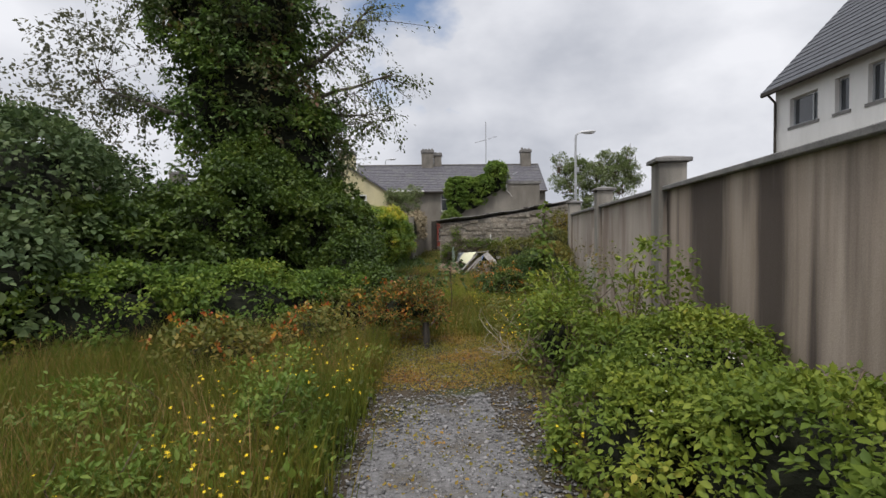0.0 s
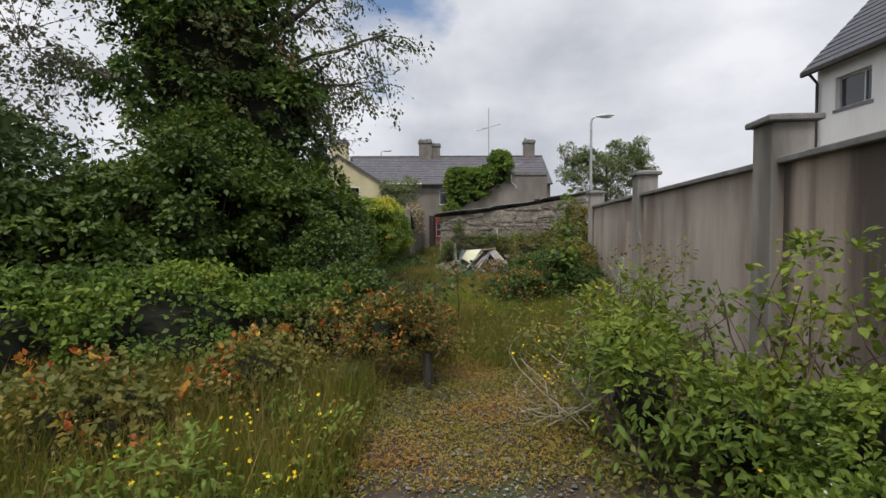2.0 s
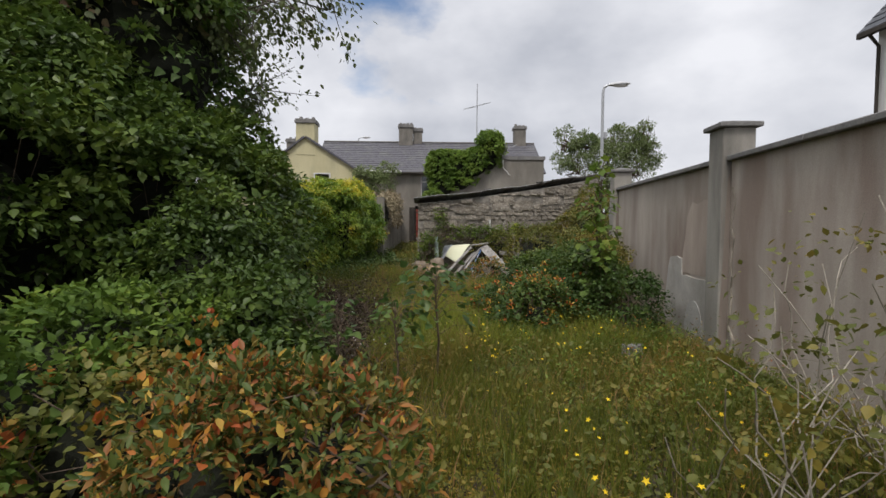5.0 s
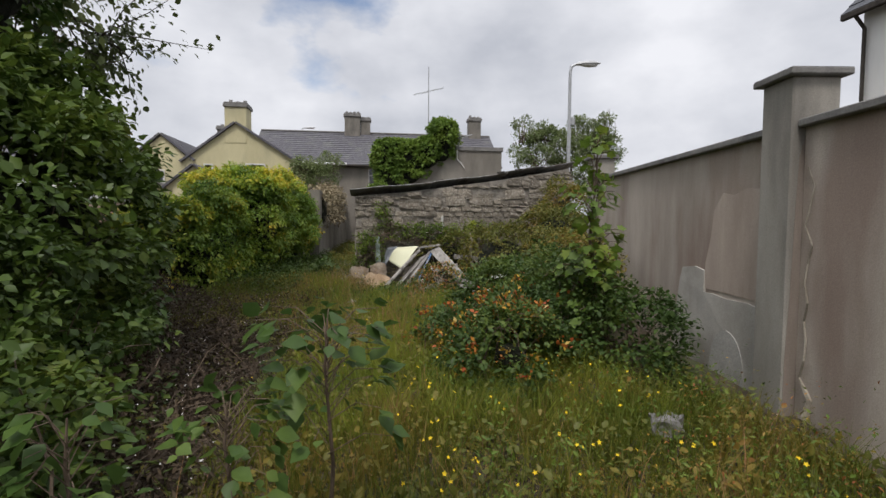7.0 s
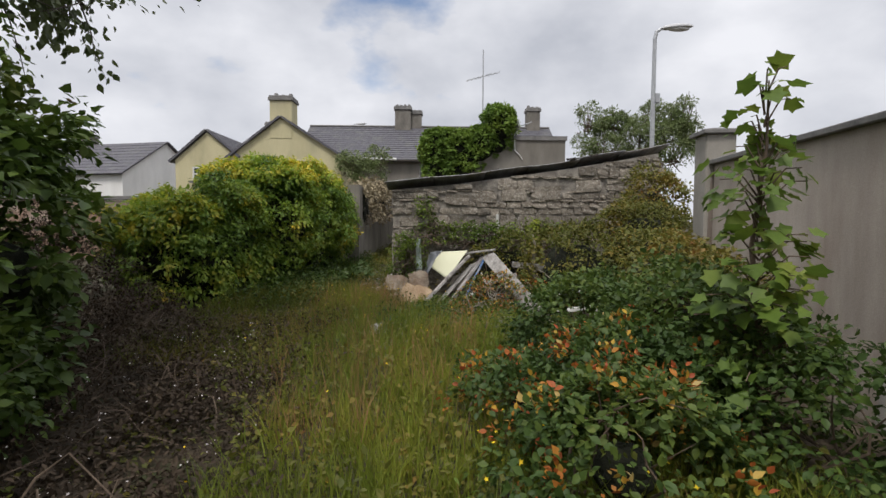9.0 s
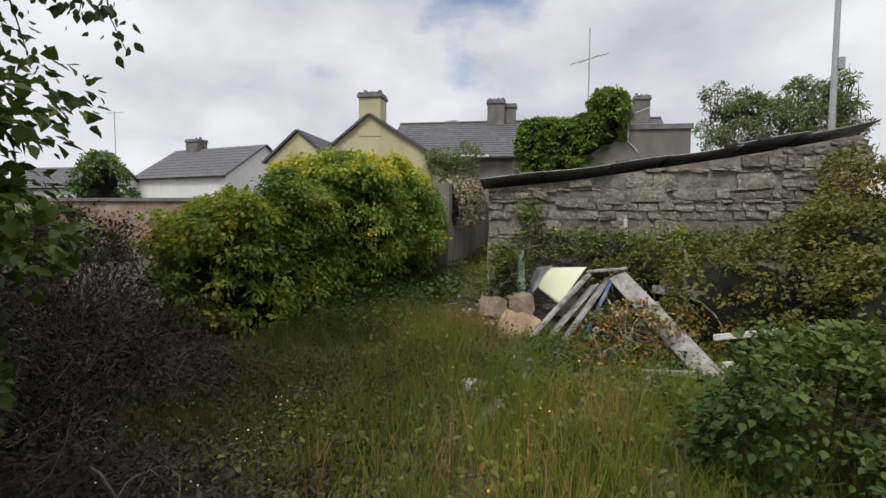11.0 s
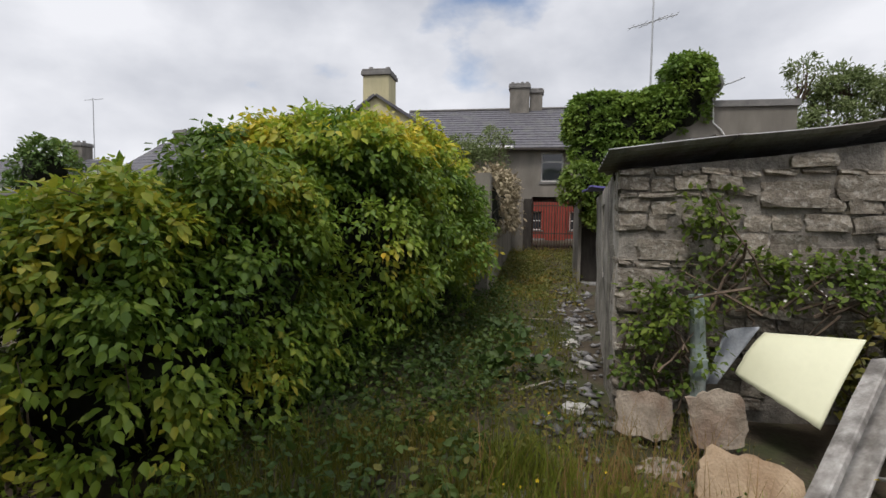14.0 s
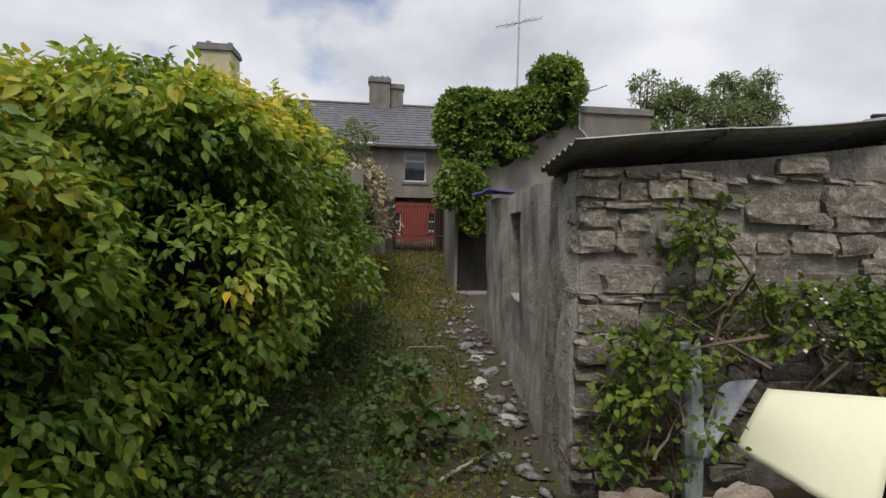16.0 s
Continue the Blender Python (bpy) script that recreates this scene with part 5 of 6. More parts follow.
bush("conifer_like_tree", "dark green rounded tree beyond the hedges", [(-14.4, 26.4, 1.7, 1.1, 1.1, 1.6), (-14.4, 26.4, 2.7, 0.8, 0.8, 0.9)], 500, 12, 0.12, 0.12, OVAL, IVY, 53, category="tree")
bush("far_hedge", "dark hedge row in the distance", [(-15, 24, 0.8, 4, 2, 1.0), (-22, 27, 0.9, 5, 2, 1.2), (-30, 34, 1.0, 6, 3, 1.6)], 900, 10, 0.3, 0.28, OVAL, IVY, 54, category="hedge")
street_tree = bush("street_tree", "young tree with upright leafy shoots behind the shed", [(9.2, 30.0, 4.5, 1.7, 1.3, 1.1), (7.7, 29.9, 4.6, 1.0, 1.0, 1.1), (10.7, 30.1, 4.6, 1.1, 1.0, 1.2), (7.0, 29.8, 5.5, 0.3, 0.3, 0.7), (11.2, 30.0, 5.9, 0.3, 0.3, 0.85), (9.6, 29.9, 5.7, 0.3, 0.3, 0.6), (10.4, 30.0, 5.5, 0.3, 0.3, 0.6), (8.2, 29.9, 5.5, 0.35, 0.3, 0.5), (9.2, 30.0, 3.4, 1.3, 1.2, 1.2)], 3000, 13, 0.15, 0.12, NARROW, STREET, 55, category="tree", twigs=120, heart=0, depth=0.6, rough=0.3, thick=0.03)
part("trunk", tube(bmesh.new(), [(0, 0, -0.4), (0.05, 0, 2.0), (0, 0, 3.6), (0.05, 0, 5.0)], [0.13, 0.1, 0.07, 0.03], 8), BARK, street_tree)
bush("roadside_tree", "small tree against the terrace roof", [(-2.3, 30.5, 3.3, 0.9, 0.8, 0.7), (-1.7, 30.3, 3.9, 0.6, 0.6, 0.6), (-3.0, 30.6, 3.7, 0.6, 0.6, 0.6), (-2.0, 30.4, 2.2, 0.7, 0.7, 0.9)], 900, 12, 0.12, 0.08, OVAL, STREET, 57, category="tree", twigs=60, heart=0, depth=0.7)
bush("dry_ivy", "pale withered ivy on the lane wall", [(-1.4, 23.0, 1.7, 0.3, 0.9, 0.7), (-1.35, 25.0, 1.8, 0.3, 1.3, 0.75), (-1.35, 27.5, 1.9, 0.3, 1.5, 0.8)], 380, 12, 0.12, 0.09, OVAL, DEADLEAF, 58, category="ivy", twigs=80, twig_material=TWIG)
bush("wall_ivy", "thick bright green ivy covering the rear wing", [(0.85, 26.0, 3.75, 0.6, 0.35, 0.65), (1.5, 26.0, 3.8, 0.7, 0.35, 0.65), (2.15, 26.0, 3.9, 0.6, 0.32, 0.6), (0.9, 26.0, 3.1, 0.55, 0.35, 0.6), (1.6, 26.0, 3.3, 0.6, 0.3, 0.5), (2.8, 26.05, 4.5, 0.48, 0.45, 0.6), (2.8, 26.05, 4.85, 0.42, 0.4, 0.32), (0.65, 26.6, 3.7, 0.4, 0.8, 0.7), (2.7, 26.0, 4.0, 0.45, 0.25, 0.4), (2.3, 26.0, 4.2, 0.45, 0.3, 0.33), (1.45, 26.0, 4.1, 0.9, 0.3, 0.32)], 4400, 11, 0.08, 0.085, LOBED, WALLIVY, 59, category="ivy", rough=0.1, heart=0.85)
bush("lane_shrub", "light green shrub leaning over the outbuilding doorway", [(0.42, 24.3, 2.3, 0.36, 0.3, 0.32), (0.62, 24.3, 2.0, 0.26, 0.26, 0.36), (0.25, 24.25, 2.05, 0.24, 0.24, 0.3), (0.66, 24.3, 1.6, 0.16, 0.2, 0.3)], 420, 12, 0.07, 0.09, OVAL, RAGWORT, 60, category="shrub", twigs=14, heart=0.4)

# brambles along the wall and before the shed
bush("bramble_patch", "bright green bramble at the foot of the wall", [(1.75, 2.3, 0.25, 0.7, 1.0, 0.6), (1.3, 3.2, 0.2, 0.5, 0.8, 0.45), (1.95, 3.9, 0.3, 0.55, 0.9, 0.55), (1.6, 1.0, 0.25, 0.6, 0.9, 0.6)], 4200, 12, 0.07, 0.046, BROAD, BRAMBLE, 61, twigs=24, thick=0.006)
bush("nettle_clump", "leafy green weed clump with upright stems", [(1.18, 5.2, 0.4, 0.38, 0.45, 0.5), (1.35, 5.9, 0.6, 0.3, 0.35, 0.52), (1.6, 4.8, 0.3, 0.35, 0.45, 0.42)], 520, 9, 0.1, 0.07, NARROW, BRAMBLE, 62, twigs=34, heart=0.4, depth=0.5)
bush("young_shoots", "thin yellow-green shoots against the concrete wall", [(2.0, 4.7, 0.75, 0.25, 0.5, 0.7), (1.75, 5.4, 0.6, 0.25, 0.4, 0.5)], 150, 8, 0.08, 0.06, OVAL, BRAMBLE, 63, twigs=30, heart=0, depth=0.8)
bush("dry_twig_bush", "bare dry twig bush before the wall", [(0.85, 5.6, 0.4, 0.5, 0.6, 0.4), (2.1, 7.4, 0.75, 0.5, 0.7, 0.65), (1.5, 7.0, 0.5, 0.5, 0.6, 0.5)], 150, 7, 0.09, 0.045, OVAL, WEED, 64, twigs=60, twig_material=TWIG, heart=0, depth=0.8, thick=0.0045)
bush("bramble_slope", "bramble thicket climbing against the stone shed", [(2.7, 16.4, 0.5, 0.9, 0.8, 0.8), (3.6, 16.3, 0.75, 0.8, 0.9, 1.0), (3.3, 14.9, 0.5, 0.7, 0.9, 0.8), (2.9, 13.6, 0.45, 0.6, 0.8, 0.7), (1.7, 17.1, 0.6, 0.6, 0.3, 0.55), (4.1, 17.0, 1.1, 0.5, 0.5, 1.1)], 3000, 12, 0.085, 0.048, OVAL, WEED, 65, twigs=90)
bush("bramble_curtain", "bramble sprays hanging on the shed corner", [(0.2, 17.26, 0.85, 0.26, 0.16, 0.36), (0.1, 17.3, 0.62, 0.2, 0.14, 0.22), (0.45, 17.38, 1.4, 0.16, 0.08, 0.38), (0.58, 17.36, 1.15, 0.24, 0.1, 0.26), (1.15, 17.34, 1.12, 0.55, 0.14, 0.2), (1.8, 17.3, 1.08, 0.5, 0.16, 0.24), (2.4, 17.25, 1.1, 0.5, 0.18, 0.28)], 640, 9, 0.055, 0.046, OVAL, BRAMBLE, 66, twigs=70, heart=0, depth=0.7)
bush("autumn_shrub", "rambling shrub with orange and yellow leaves", [(1.45, 11.3, 0.25, 0.45, 0.5, 0.38), (1.75, 12.0, 0.35, 0.45, 0.5, 0.42), (1.2, 12.2, 0.2, 0.4, 0.4, 0.3)], 1100, 11, 0.09, 0.045, OVAL, SCRUB, 67, category="shrub", twigs=26, heart=0.3, accent=130)
bush("green_scrub", "mixed green scrub between lane and wall", [(2.2, 12.4, 0.4, 0.5, 0.7, 0.6), (2.6, 11.6, 0.25, 0.4, 0.7, 0.45), (2.0, 13.6, 0.35, 0.6, 0.7, 0.5)], 1700, 11, 0.09, 0.05, OVAL, SCRUB, 68, twigs=40, heart=0)

bush("ragwort_clump", "leafy light green weed clump beside the gravel", [(-1.15, 3.3, 0.15, 0.4, 0.45, 0.38), (-1.45, 4.3, 0.15, 0.4, 0.45, 0.35)], 260, 11, 0.08, 0.055, NARROW, RAGWORT, 71, category="weeds", twigs=20, heart=0, depth=0.8)
bush("ragwort_clump", "leafy light green weed clump in tall grass", [(-1.7, 2.5, 0.15, 0.4, 0.4, 0.4), (-2.4, 3.4, 0.15, 0.4, 0.4, 0.38), (-1.0, 5.2, 0.1, 0.35, 0.4, 0.3)], 300, 11, 0.08, 0.055, NARROW, RAGWORT, 72, category="weeds", twigs=20, heart=0, depth=0.8)
bush("dock_clump", "broad-leaved weed clump growing in the lane", [(-0.75, 18.0, 0.3, 0.25, 0.25, 0.2), (-0.95, 19.2, 0.3, 0.25, 0.3, 0.2)], 40, 6, 0.07, 0.1, OVAL, DOCK, 73, category="weeds", heart=0, depth=0.8)

# sapling with lobed leaves
sap = thing("sycamore_sapling", "slender sapling with large lobed green leaves", "sapling", (2.4, 11.85, 0.05))
r = np.random.default_rng(70)
stem = [(0, 0, 0), (0.02, -0.02, 0.6), (-0.03, 0.02, 1.2), (0.02, 0.0, 1.75), (0.03, 0.02, 2.12)]
part("stem", tube(bmesh.new(), stem, [0.022, 0.018, 0.014, 0.009, 0.005], 6), BROWN_TWIG, sap)
lp, lo = [], []
bm = bmesh.new()
for k in range(88):
    z = 0.3 + 1.8 * r.random() ** 1.35
    a, reach = r.uniform(0, 6.28), (0.05 + 0.46 * (1 - z / 2.2)) * r.uniform(0.6, 1.2)
    e = np.array([math.cos(a) * reach, math.sin(a) * reach, z + 0.12])
    tube(bm, [(0, 0, z - 0.03), e * (0.6, 0.6, 1.0), e], [0.006, 0.004, 0.003], 4)
    for j in range(5 if z < 1.7 else 3):
        lp.append(e * (r.uniform(0.5, 1.0), r.uniform(0.5, 1.0), 1) + r.normal(0, 0.05, 3))
        lo.append((math.cos(a), math.sin(a), -0.1))
tagged(part("side_growth", bm, BROWN_TWIG, sap), kind="stuff")
leaf_mesh("foliage", np.array(lp), np.array(lo), 0.095, PALM, MAPLE, r, 0.25, 1.0, sap)

# grass, weeds and flowers
r = np.random.default_rng(80)
x, y = tufts(r, 2600, 13, 0.07, -4.6, -0.72, 0.8, 6.6)
blades("meadow_grass", "tall olive meadow grass", x, y, 0.5, 0.45, 0.004, GRASS, r)
x, y = tufts(r, 420, 9, 0.09, -4.4, -0.95, 0.8, 6.2)
blades("dry_grass", "dry seeding grass stalks", x, y, 0.62, 0.5, 0.002, DRYGRASS, r)
x, y = tufts(r, 1700, 14, 0.05, -0.9, 2.4, 10.2, 16.5, keep=short_of_heap)
blades("lane_grass", "fresh green grass along the lane", x, y, 0.3, 0.55, 0.0035, FRESH, r)
x, y = tufts(r, 1100, 13, 0.07, -0.5, 2.9, 7.4, 10.8, keep=open_ground)
blades("path_grass", "thin yellowing grass between weeds", x, y, 0.3, 0.6, 0.003, GRASS, r)
x, y = tufts(r, 150, 9, 0.08, -0.6, 2.7, 7.2, 11.0, keep=open_ground)
blades("dry_grass", "straw-coloured stalks among weeds by the wall", x, y, 0.36, 0.6, 0.002, DRYGRASS, r)
x, y = tufts(r, 700, 12, 0.06, -2.4, -0.6, 13.4, 16.8)
blades("shaded_grass", "short shaded grass at the hedge foot", x, y, 0.22, 0.6, 0.0035, GRASS, r)
x, y = tufts(r, 210, 11, 0.07, -0.9, 1.2, 12.0, 16.4, keep=short_of_heap)
blades("dry_grass", "straw-coloured seeding grass before the shed", x, y, 0.46, 0.4, 0.0022, DRYGRASS, r)
x, y = tufts(r, 60, 11, 0.08, -0.5, 0.3, 15.0, 16.8)
blades("dry_grass", "brown seeding weeds beside the rubble", x, y, 0.42, 0.4, 0.002, DRYGRASS, r)
x, y = tufts(r, 500, 11, 0.05, -0.1, 2.3, 14.5, 16.3)
blades("lane_grass", "short grass around the rubbish heap", x, y, 0.17, 0.6, 0.003, FRESH, r)
x, y = tufts(r, 1000, 10, 0.05, -1.6, 0.4, 16.5, 34, keep=open_ground)
blades("lane_grass", "thin grass of the shaded lane", x, y, 0.18, 0.6, 0.0035, GRASS, r)


def weeds(name, label, n, each, area, height, size, shape, material, seed, keep=open_ground):
    r = np.random.default_rng(seed)
    x, y = tufts(r, n, each, 0.07, *area, keep=keep)
    z = ground_height(x, y) + height * r.random(len(x)) ** 1.4 * np.repeat(r.uniform(0.3, 1.0, len(x) // each), each)
    out = unit(np.stack([r.normal(0, 1, len(x)), r.normal(0, 1, len(x)), np.full(len(x), 0.5)], -1))
    o = leaf_mesh(name, np.stack([x, y, z], -1), out, size, shape, material, r, 0.1, 1.0)
    return tagged(o, label, "weeds", kind="stuff")


weeds("weeds", "mixed green weeds among the grass", 1500, 14, (-4.2, -0.7, 1.0, 7.0), 0.42, 0.042, OVAL, WEED, 81)
weeds("ragwort_weeds", "light green leafy weeds at the path edge", 110, 26, (-1.7, -0.75, 2.0, 4.9), 0.42, 0.055, OVAL, RAGWORT, 79)
weeds("weeds", "weeds between path and wall", 620, 14, (0.65, 3.2, 1.2, 8.6), 0.35, 0.045, OVAL, WEED, 82)
weeds("creeping_weeds", "low yellow-green creeping weeds on gravel", 2300, 18, (-0.9, 1.1, 4.85, 8.5), 0.1, 0.026, NARROW, MOSSY, 83, None)
weeds("weeds", "green weeds along the lane", 2000, 13, (-1.3, 3.0, 7.5, 16.8), 0.28, 0.048, OVAL, WEED, 84, short_of_heap)
weeds("weeds", "green growth before the iron gate", 900, 13, (-1.2, 1.3, 21.8, 34.5), 0.3, 0.055, OVAL, WEED, 89, beyond_shed)
weeds("creeping_weeds", "yellow-green creeping weeds before the wall", 900, 18, (-0.4, 3.0, 7.6, 11.2), 0.16, 0.024, NARROW, MOSSY, 130)
weeds("bright_weeds", "fresh green leafy weeds by the wall foot", 300, 18, (0.7, 3.2, 8.4, 11.6), 0.34, 0.04, NARROW, RAGWORT, 131)
weeds("weeds", "dark leafy growth along the hedge foot", 900, 14, (-2.4, -0.95, 15.8, 23.0), 0.36, 0.048, OVAL, SCRUB, 160)
weeds("weeds", "low growth around the rubbish heap", 420, 13, (-0.2, 2.3, 14.4, 16.6), 0.2, 0.04, OVAL, SCRUB, 98)
weeds("withered_weeds", "dead brown undergrowth by the thicket, tree shade in its colour", 2600, 15, (-3.8, -0.45, 8.6, 15.0), 0.4, 0.04, NARROW, SHADED_DEADSTEM, 87)
weeds("withered_weeds", "brown leafy undergrowth at the path side", 420, 18, (-1.5, -0.1, 7.6, 13.4), 0.3, 0.04, NARROW, SHADED_DEADSTEM, 78)
weeds("weeds", "sparse green weeds in shaded undergrowth", 260, 14, (-1.5, -0.25, 7.6, 13.4), 0.22, 0.045, OVAL, WEED, 77)
weeds("dock_seed_stalks", "rust-coloured dock seed stalks beside the wall", 130, 30, (1.5, 2.7, 7.0, 10.4), 0.75, 0.022, NARROW, RUSSET, 88)
weeds("weeds", "low leafy weeds in the narrow lane", 1700, 13, (-1.8, 0.5, 16.5, 31), 0.16, 0.032, OVAL, WEED, 85)
weeds("weeds", "patches of light green weeds in the lane", 240, 13, (-1.6, 0.0, 16.5, 27), 0.2, 0.042, OVAL, SCRUB, 90)
weeds("creeping_weeds", "thin moss and weeds at the gravel edge", 160, 10, (-0.7, 0.8, 1.5, 4.4), 0.03, 0.03, OVAL, MOSSY, 86, None)


def flowers(name, label, n, each, area, low, high, size, material, seed, keep=open_ground):
    r = np.random.default_rng(seed)
    x, y = tufts(r, n, each, 0.09, *area, keep=keep)
    c = np.stack([x, y, ground_height(x, y) + r.uniform(low, high, len(x))], -1)
    a = np.linspace(0, 2 * np.pi, 10, endpoint=False)
    rad = np.where(np.arange(10) % 2, 0.45, 1.0)
    ring = np.stack([np.cos(a) * rad, np.sin(a) * rad, np.full(10, 0.15)], -1)
    base = np.concatenate([[[0, 0, 0]], ring])
    tilt = unit(np.stack([r.normal(0, 0.5, len(c)), r.normal(-0.4, 0.5, len(c)), np.ones(len(c))], -1))
    s = unit(np.cross(tilt, np.array([0.2, 1, 0.1])))
    t = np.cross(tilt, s)
    v = c[:, None] + size * r.uniform(0.6, 1.2, len(c))[:, None, None] * (base[None, :, 0:1] * s[:, None] + base[None, :, 1:2] * t[:, None] + base[None, :, 2:3] * tilt[:, None])
    f = np.array([(0, k + 1, (k + 1) % 10 + 1) for k in range(10)])[None] + 11 * np.arange(len(c))[:, None, None]
    return tagged(sheet(name, v.reshape(-1, 3), f.reshape(-1, 3), material), label, "flowers", kind="stuff")


flowers("yellow_flowers", "small yellow flowers in the meadow grass", 42, 4, (-2.0, -0.75, 1.8, 5.2), 0.3, 0.5, 0.015, YELLOW, 91)
flowers("yellow_flowers", "small yellow flowers beside the wall", 50, 4, (0.8, 2.4, 3.0, 8.0), 0.15, 0.4, 0.016, YELLOW, 92)
flowers("yellow_flowers", "yellow flowers before the concrete wall", 26, 4, (0.5, 2.4, 8.6, 11.4), 0.16, 0.34, 0.014, YELLOW, 97)
flowers("yellow_flowers", "small yellow flowers along the lane", 34, 3, (-1.2, 1.5, 11, 17), 0.15, 0.4, 0.01, YELLOW, 93)
flowers("pale_seed_heads", "tiny pale seed heads over the dead undergrowth", 130, 3, (-2.4, -0.4, 8.4, 13.5), 0.2, 0.5, 0.006, WHITEPETAL, 132)
flowers("bramble_blossom", "pale bramble blossom by the wall", 40, 3, (1.2, 2.2, 1.2, 4.0), 0.5, 0.75, 0.01, WHITEPETAL, 94)
flowers("bramble_blossom", "pale bramble blossom on the shed", 22, 3, (0.4, 2.4, 17.0, 17.3), 0.9, 1.2, 0.011, WHITEPETAL, 95, None)

# ---- rubbish heap before the shed ----
def plank(a, b, width, thick, material, label, name="plank", roll=0.0, seed=1, group=""):
    a, b = Vector(a), Vector(b)
    ln = (b - a).length
    bm = boxes((-width / 2, width / 2, -thick / 2, thick / 2, 0, ln), bevel=0.006)
    bmesh.ops.bisect_plane(bm, geom=bm.verts[:] + bm.edges[:] + bm.faces[:], plane_co=(0, 0, ln / 2), plane_no=(0, 0, 1))
    roughen(bm, 0.008, 5 + seed, 1)
    o = part(name, bm, material)
    turn = (b - a).to_track_quat("Z", "Y").to_matrix().to_4x4()
    o.matrix_basis = Matrix.Translation(a) @ turn @ pose(0, 0, 0, 0, 0, roll)
    return tagged(o, label, "plank", group)


G = "planks of the rubbish heap"
plank((1.4, 16.5, 0.88), (2.08, 15.0, 0.02), 0.19, 0.06, GREY_WOOD, "long silvered plank leaning on a rubbish heap", roll=48, group=G)
plank((1.1, 16.62, 0.9), (1.5, 16.45, 0.96), 0.11, 0.03, GREY_WOOD, "short split board on top of the heap", roll=0, seed=2, group=G)
plank((1.14, 16.85, 0.84), (0.45, 16.2, 0.2), 0.1, 0.04, GREY_WOOD, "paint-flecked batten leaning from the heap", roll=25, seed=3, group=G)
plank((1.33, 16.6, 0.84), (0.74, 16.15, 0.08), 0.12, 0.04, GREY_WOOD, "silvered batten leaning from the heap", roll=25, seed=4, group=G)
plank((1.37, 16.54, 0.86), (0.93, 16.02, 0.08), 0.1, 0.03, BLUE_WOOD, "blue painted plank under the heap", roll=50, seed=5, group=G)
plank((1.22, 16.86, 0.72), (0.62, 16.3, 0.14), 0.16, 0.02, GREY_WOOD, "wide grey board under the battens", roll=20, seed=8, group=G)
pr = random.Random(77)
for k in range(16):
    x, y = pr.uniform(0.85, 1.95), pr.uniform(15.6, 16.5)
    z = 0.62 - 0.32 * abs(x - 1.4) - 0.42 * (16.5 - y)
    a, ln = pr.uniform(0, 3.14), pr.uniform(0.2, 0.55)
    plank((x, y, z), (x + ln * math.cos(a), y + 0.7 * ln * math.sin(a), z + pr.uniform(-0.22, 0.12)), pr.uniform(0.03, 0.08), 0.018, (GREY_WOOD, GREY_WOOD, WHITE_PAINT, CHIPBOARD)[k % 4], "broken lath in the rubbish heap", name="lath", roll=pr.uniform(0, 90), seed=20 + k, group="laths of the rubbish heap")
plank((1.75, 16.4, 0.75), (3.0, 16.0, 0.62), 0.09, 0.05, GREY_WOOD, "grey rail lying in brambles", roll=85, seed=11, group=G)
plank((2.1, 15.6, 0.42), (3.0, 15.55, 0.56), 0.06, 0.03, WHITE_PAINT, "flaking white rail lying in brambles", roll=85, seed=12, group=G)
plank((2.1, 15.4, 0.22), (3.0, 15.3, 0.36), 0.06, 0.03, WHITE_PAINT, "flaking white rail lying in brambles", roll=85, seed=13, group=G)
plank((2.62, 15.35, 0.3), (2.72, 15.1, 0.05), 0.08, 0.03, WHITE_PAINT, "stub of white fence post", roll=85, seed=14, group=G)
plank((1.0, 15.3, 0.16), (2.0, 15.15, 0.2), 0.05, 0.03, GREY_WOOD, "grey lath lying on rubble", roll=85, seed=15, group=G)
plank((0.1, 14.0, 0.12), (0.22, 14.5, 0.16), 0.1, 0.03, GREY_WOOD, "grey board end lying in grass", roll=0, seed=16, group=G)
plank((1.68, 17.42, 1.0), (1.66, 17.44, 1.5), 0.06, 0.03, WHITE_PAINT, "pale upright lath against the shed", roll=0, seed=17, group=G)

# bent cream board
us, vs = np.linspace(0, 1, 19), np.linspace(0, 1, 15)
U, V = np.meshgrid(us, vs)
corners = [np.array(c) for c in ((0.56, 17.2, 0.62), (0.822, 16.774, 0.475), (1.132, 16.97, 0.92), (0.736, 17.24, 0.88))]
P = ((1 - U) * (1 - V))[..., None] * corners[0] + (U * (1 - V))[..., None] * corners[1] + (U * V)[..., None] * corners[2] + ((1 - U) * V)[..., None] * corners[3]
P = P + (np.sin(np.pi * V) * 0.035 * (1 - 0.4 * U))[..., None] * np.array([-0.3, -0.5, 0.8]) + (0.002 * np.sin(31 * U) * (V < 0.03) + 0.008 * np.sin(27 * V + 1) * (U < 0.03))[..., None] * np.array([0.7, 0, 1.0])
i = np.arange(U.size).reshape(U.shape)
q = np.stack([i[:-1, :-1], i[:-1, 1:], i[1:, 1:], i[1:, :-1]], -1).reshape(-1, 4)
board = sheet("laminate_board", P.reshape(-1, 3), q, CREAM)
board.modifiers.new("thickness", "SOLIDIFY").thickness = 0.012
for p in board.data.polygons:
    p.use_smooth = True
tagged(board, "bent cream laminate board leaning on the heap", "board")
us, vs = np.linspace(0, 1, 9), np.linspace(0, 1, 7)
U, V = np.meshgrid(us, vs)
i = np.arange(U.size).reshape(U.shape)
q = np.stack([i[:-1, :-1], i[:-1, 1:], i[1:, 1:], i[1:, :-1]], -1).reshape(-1, 4)
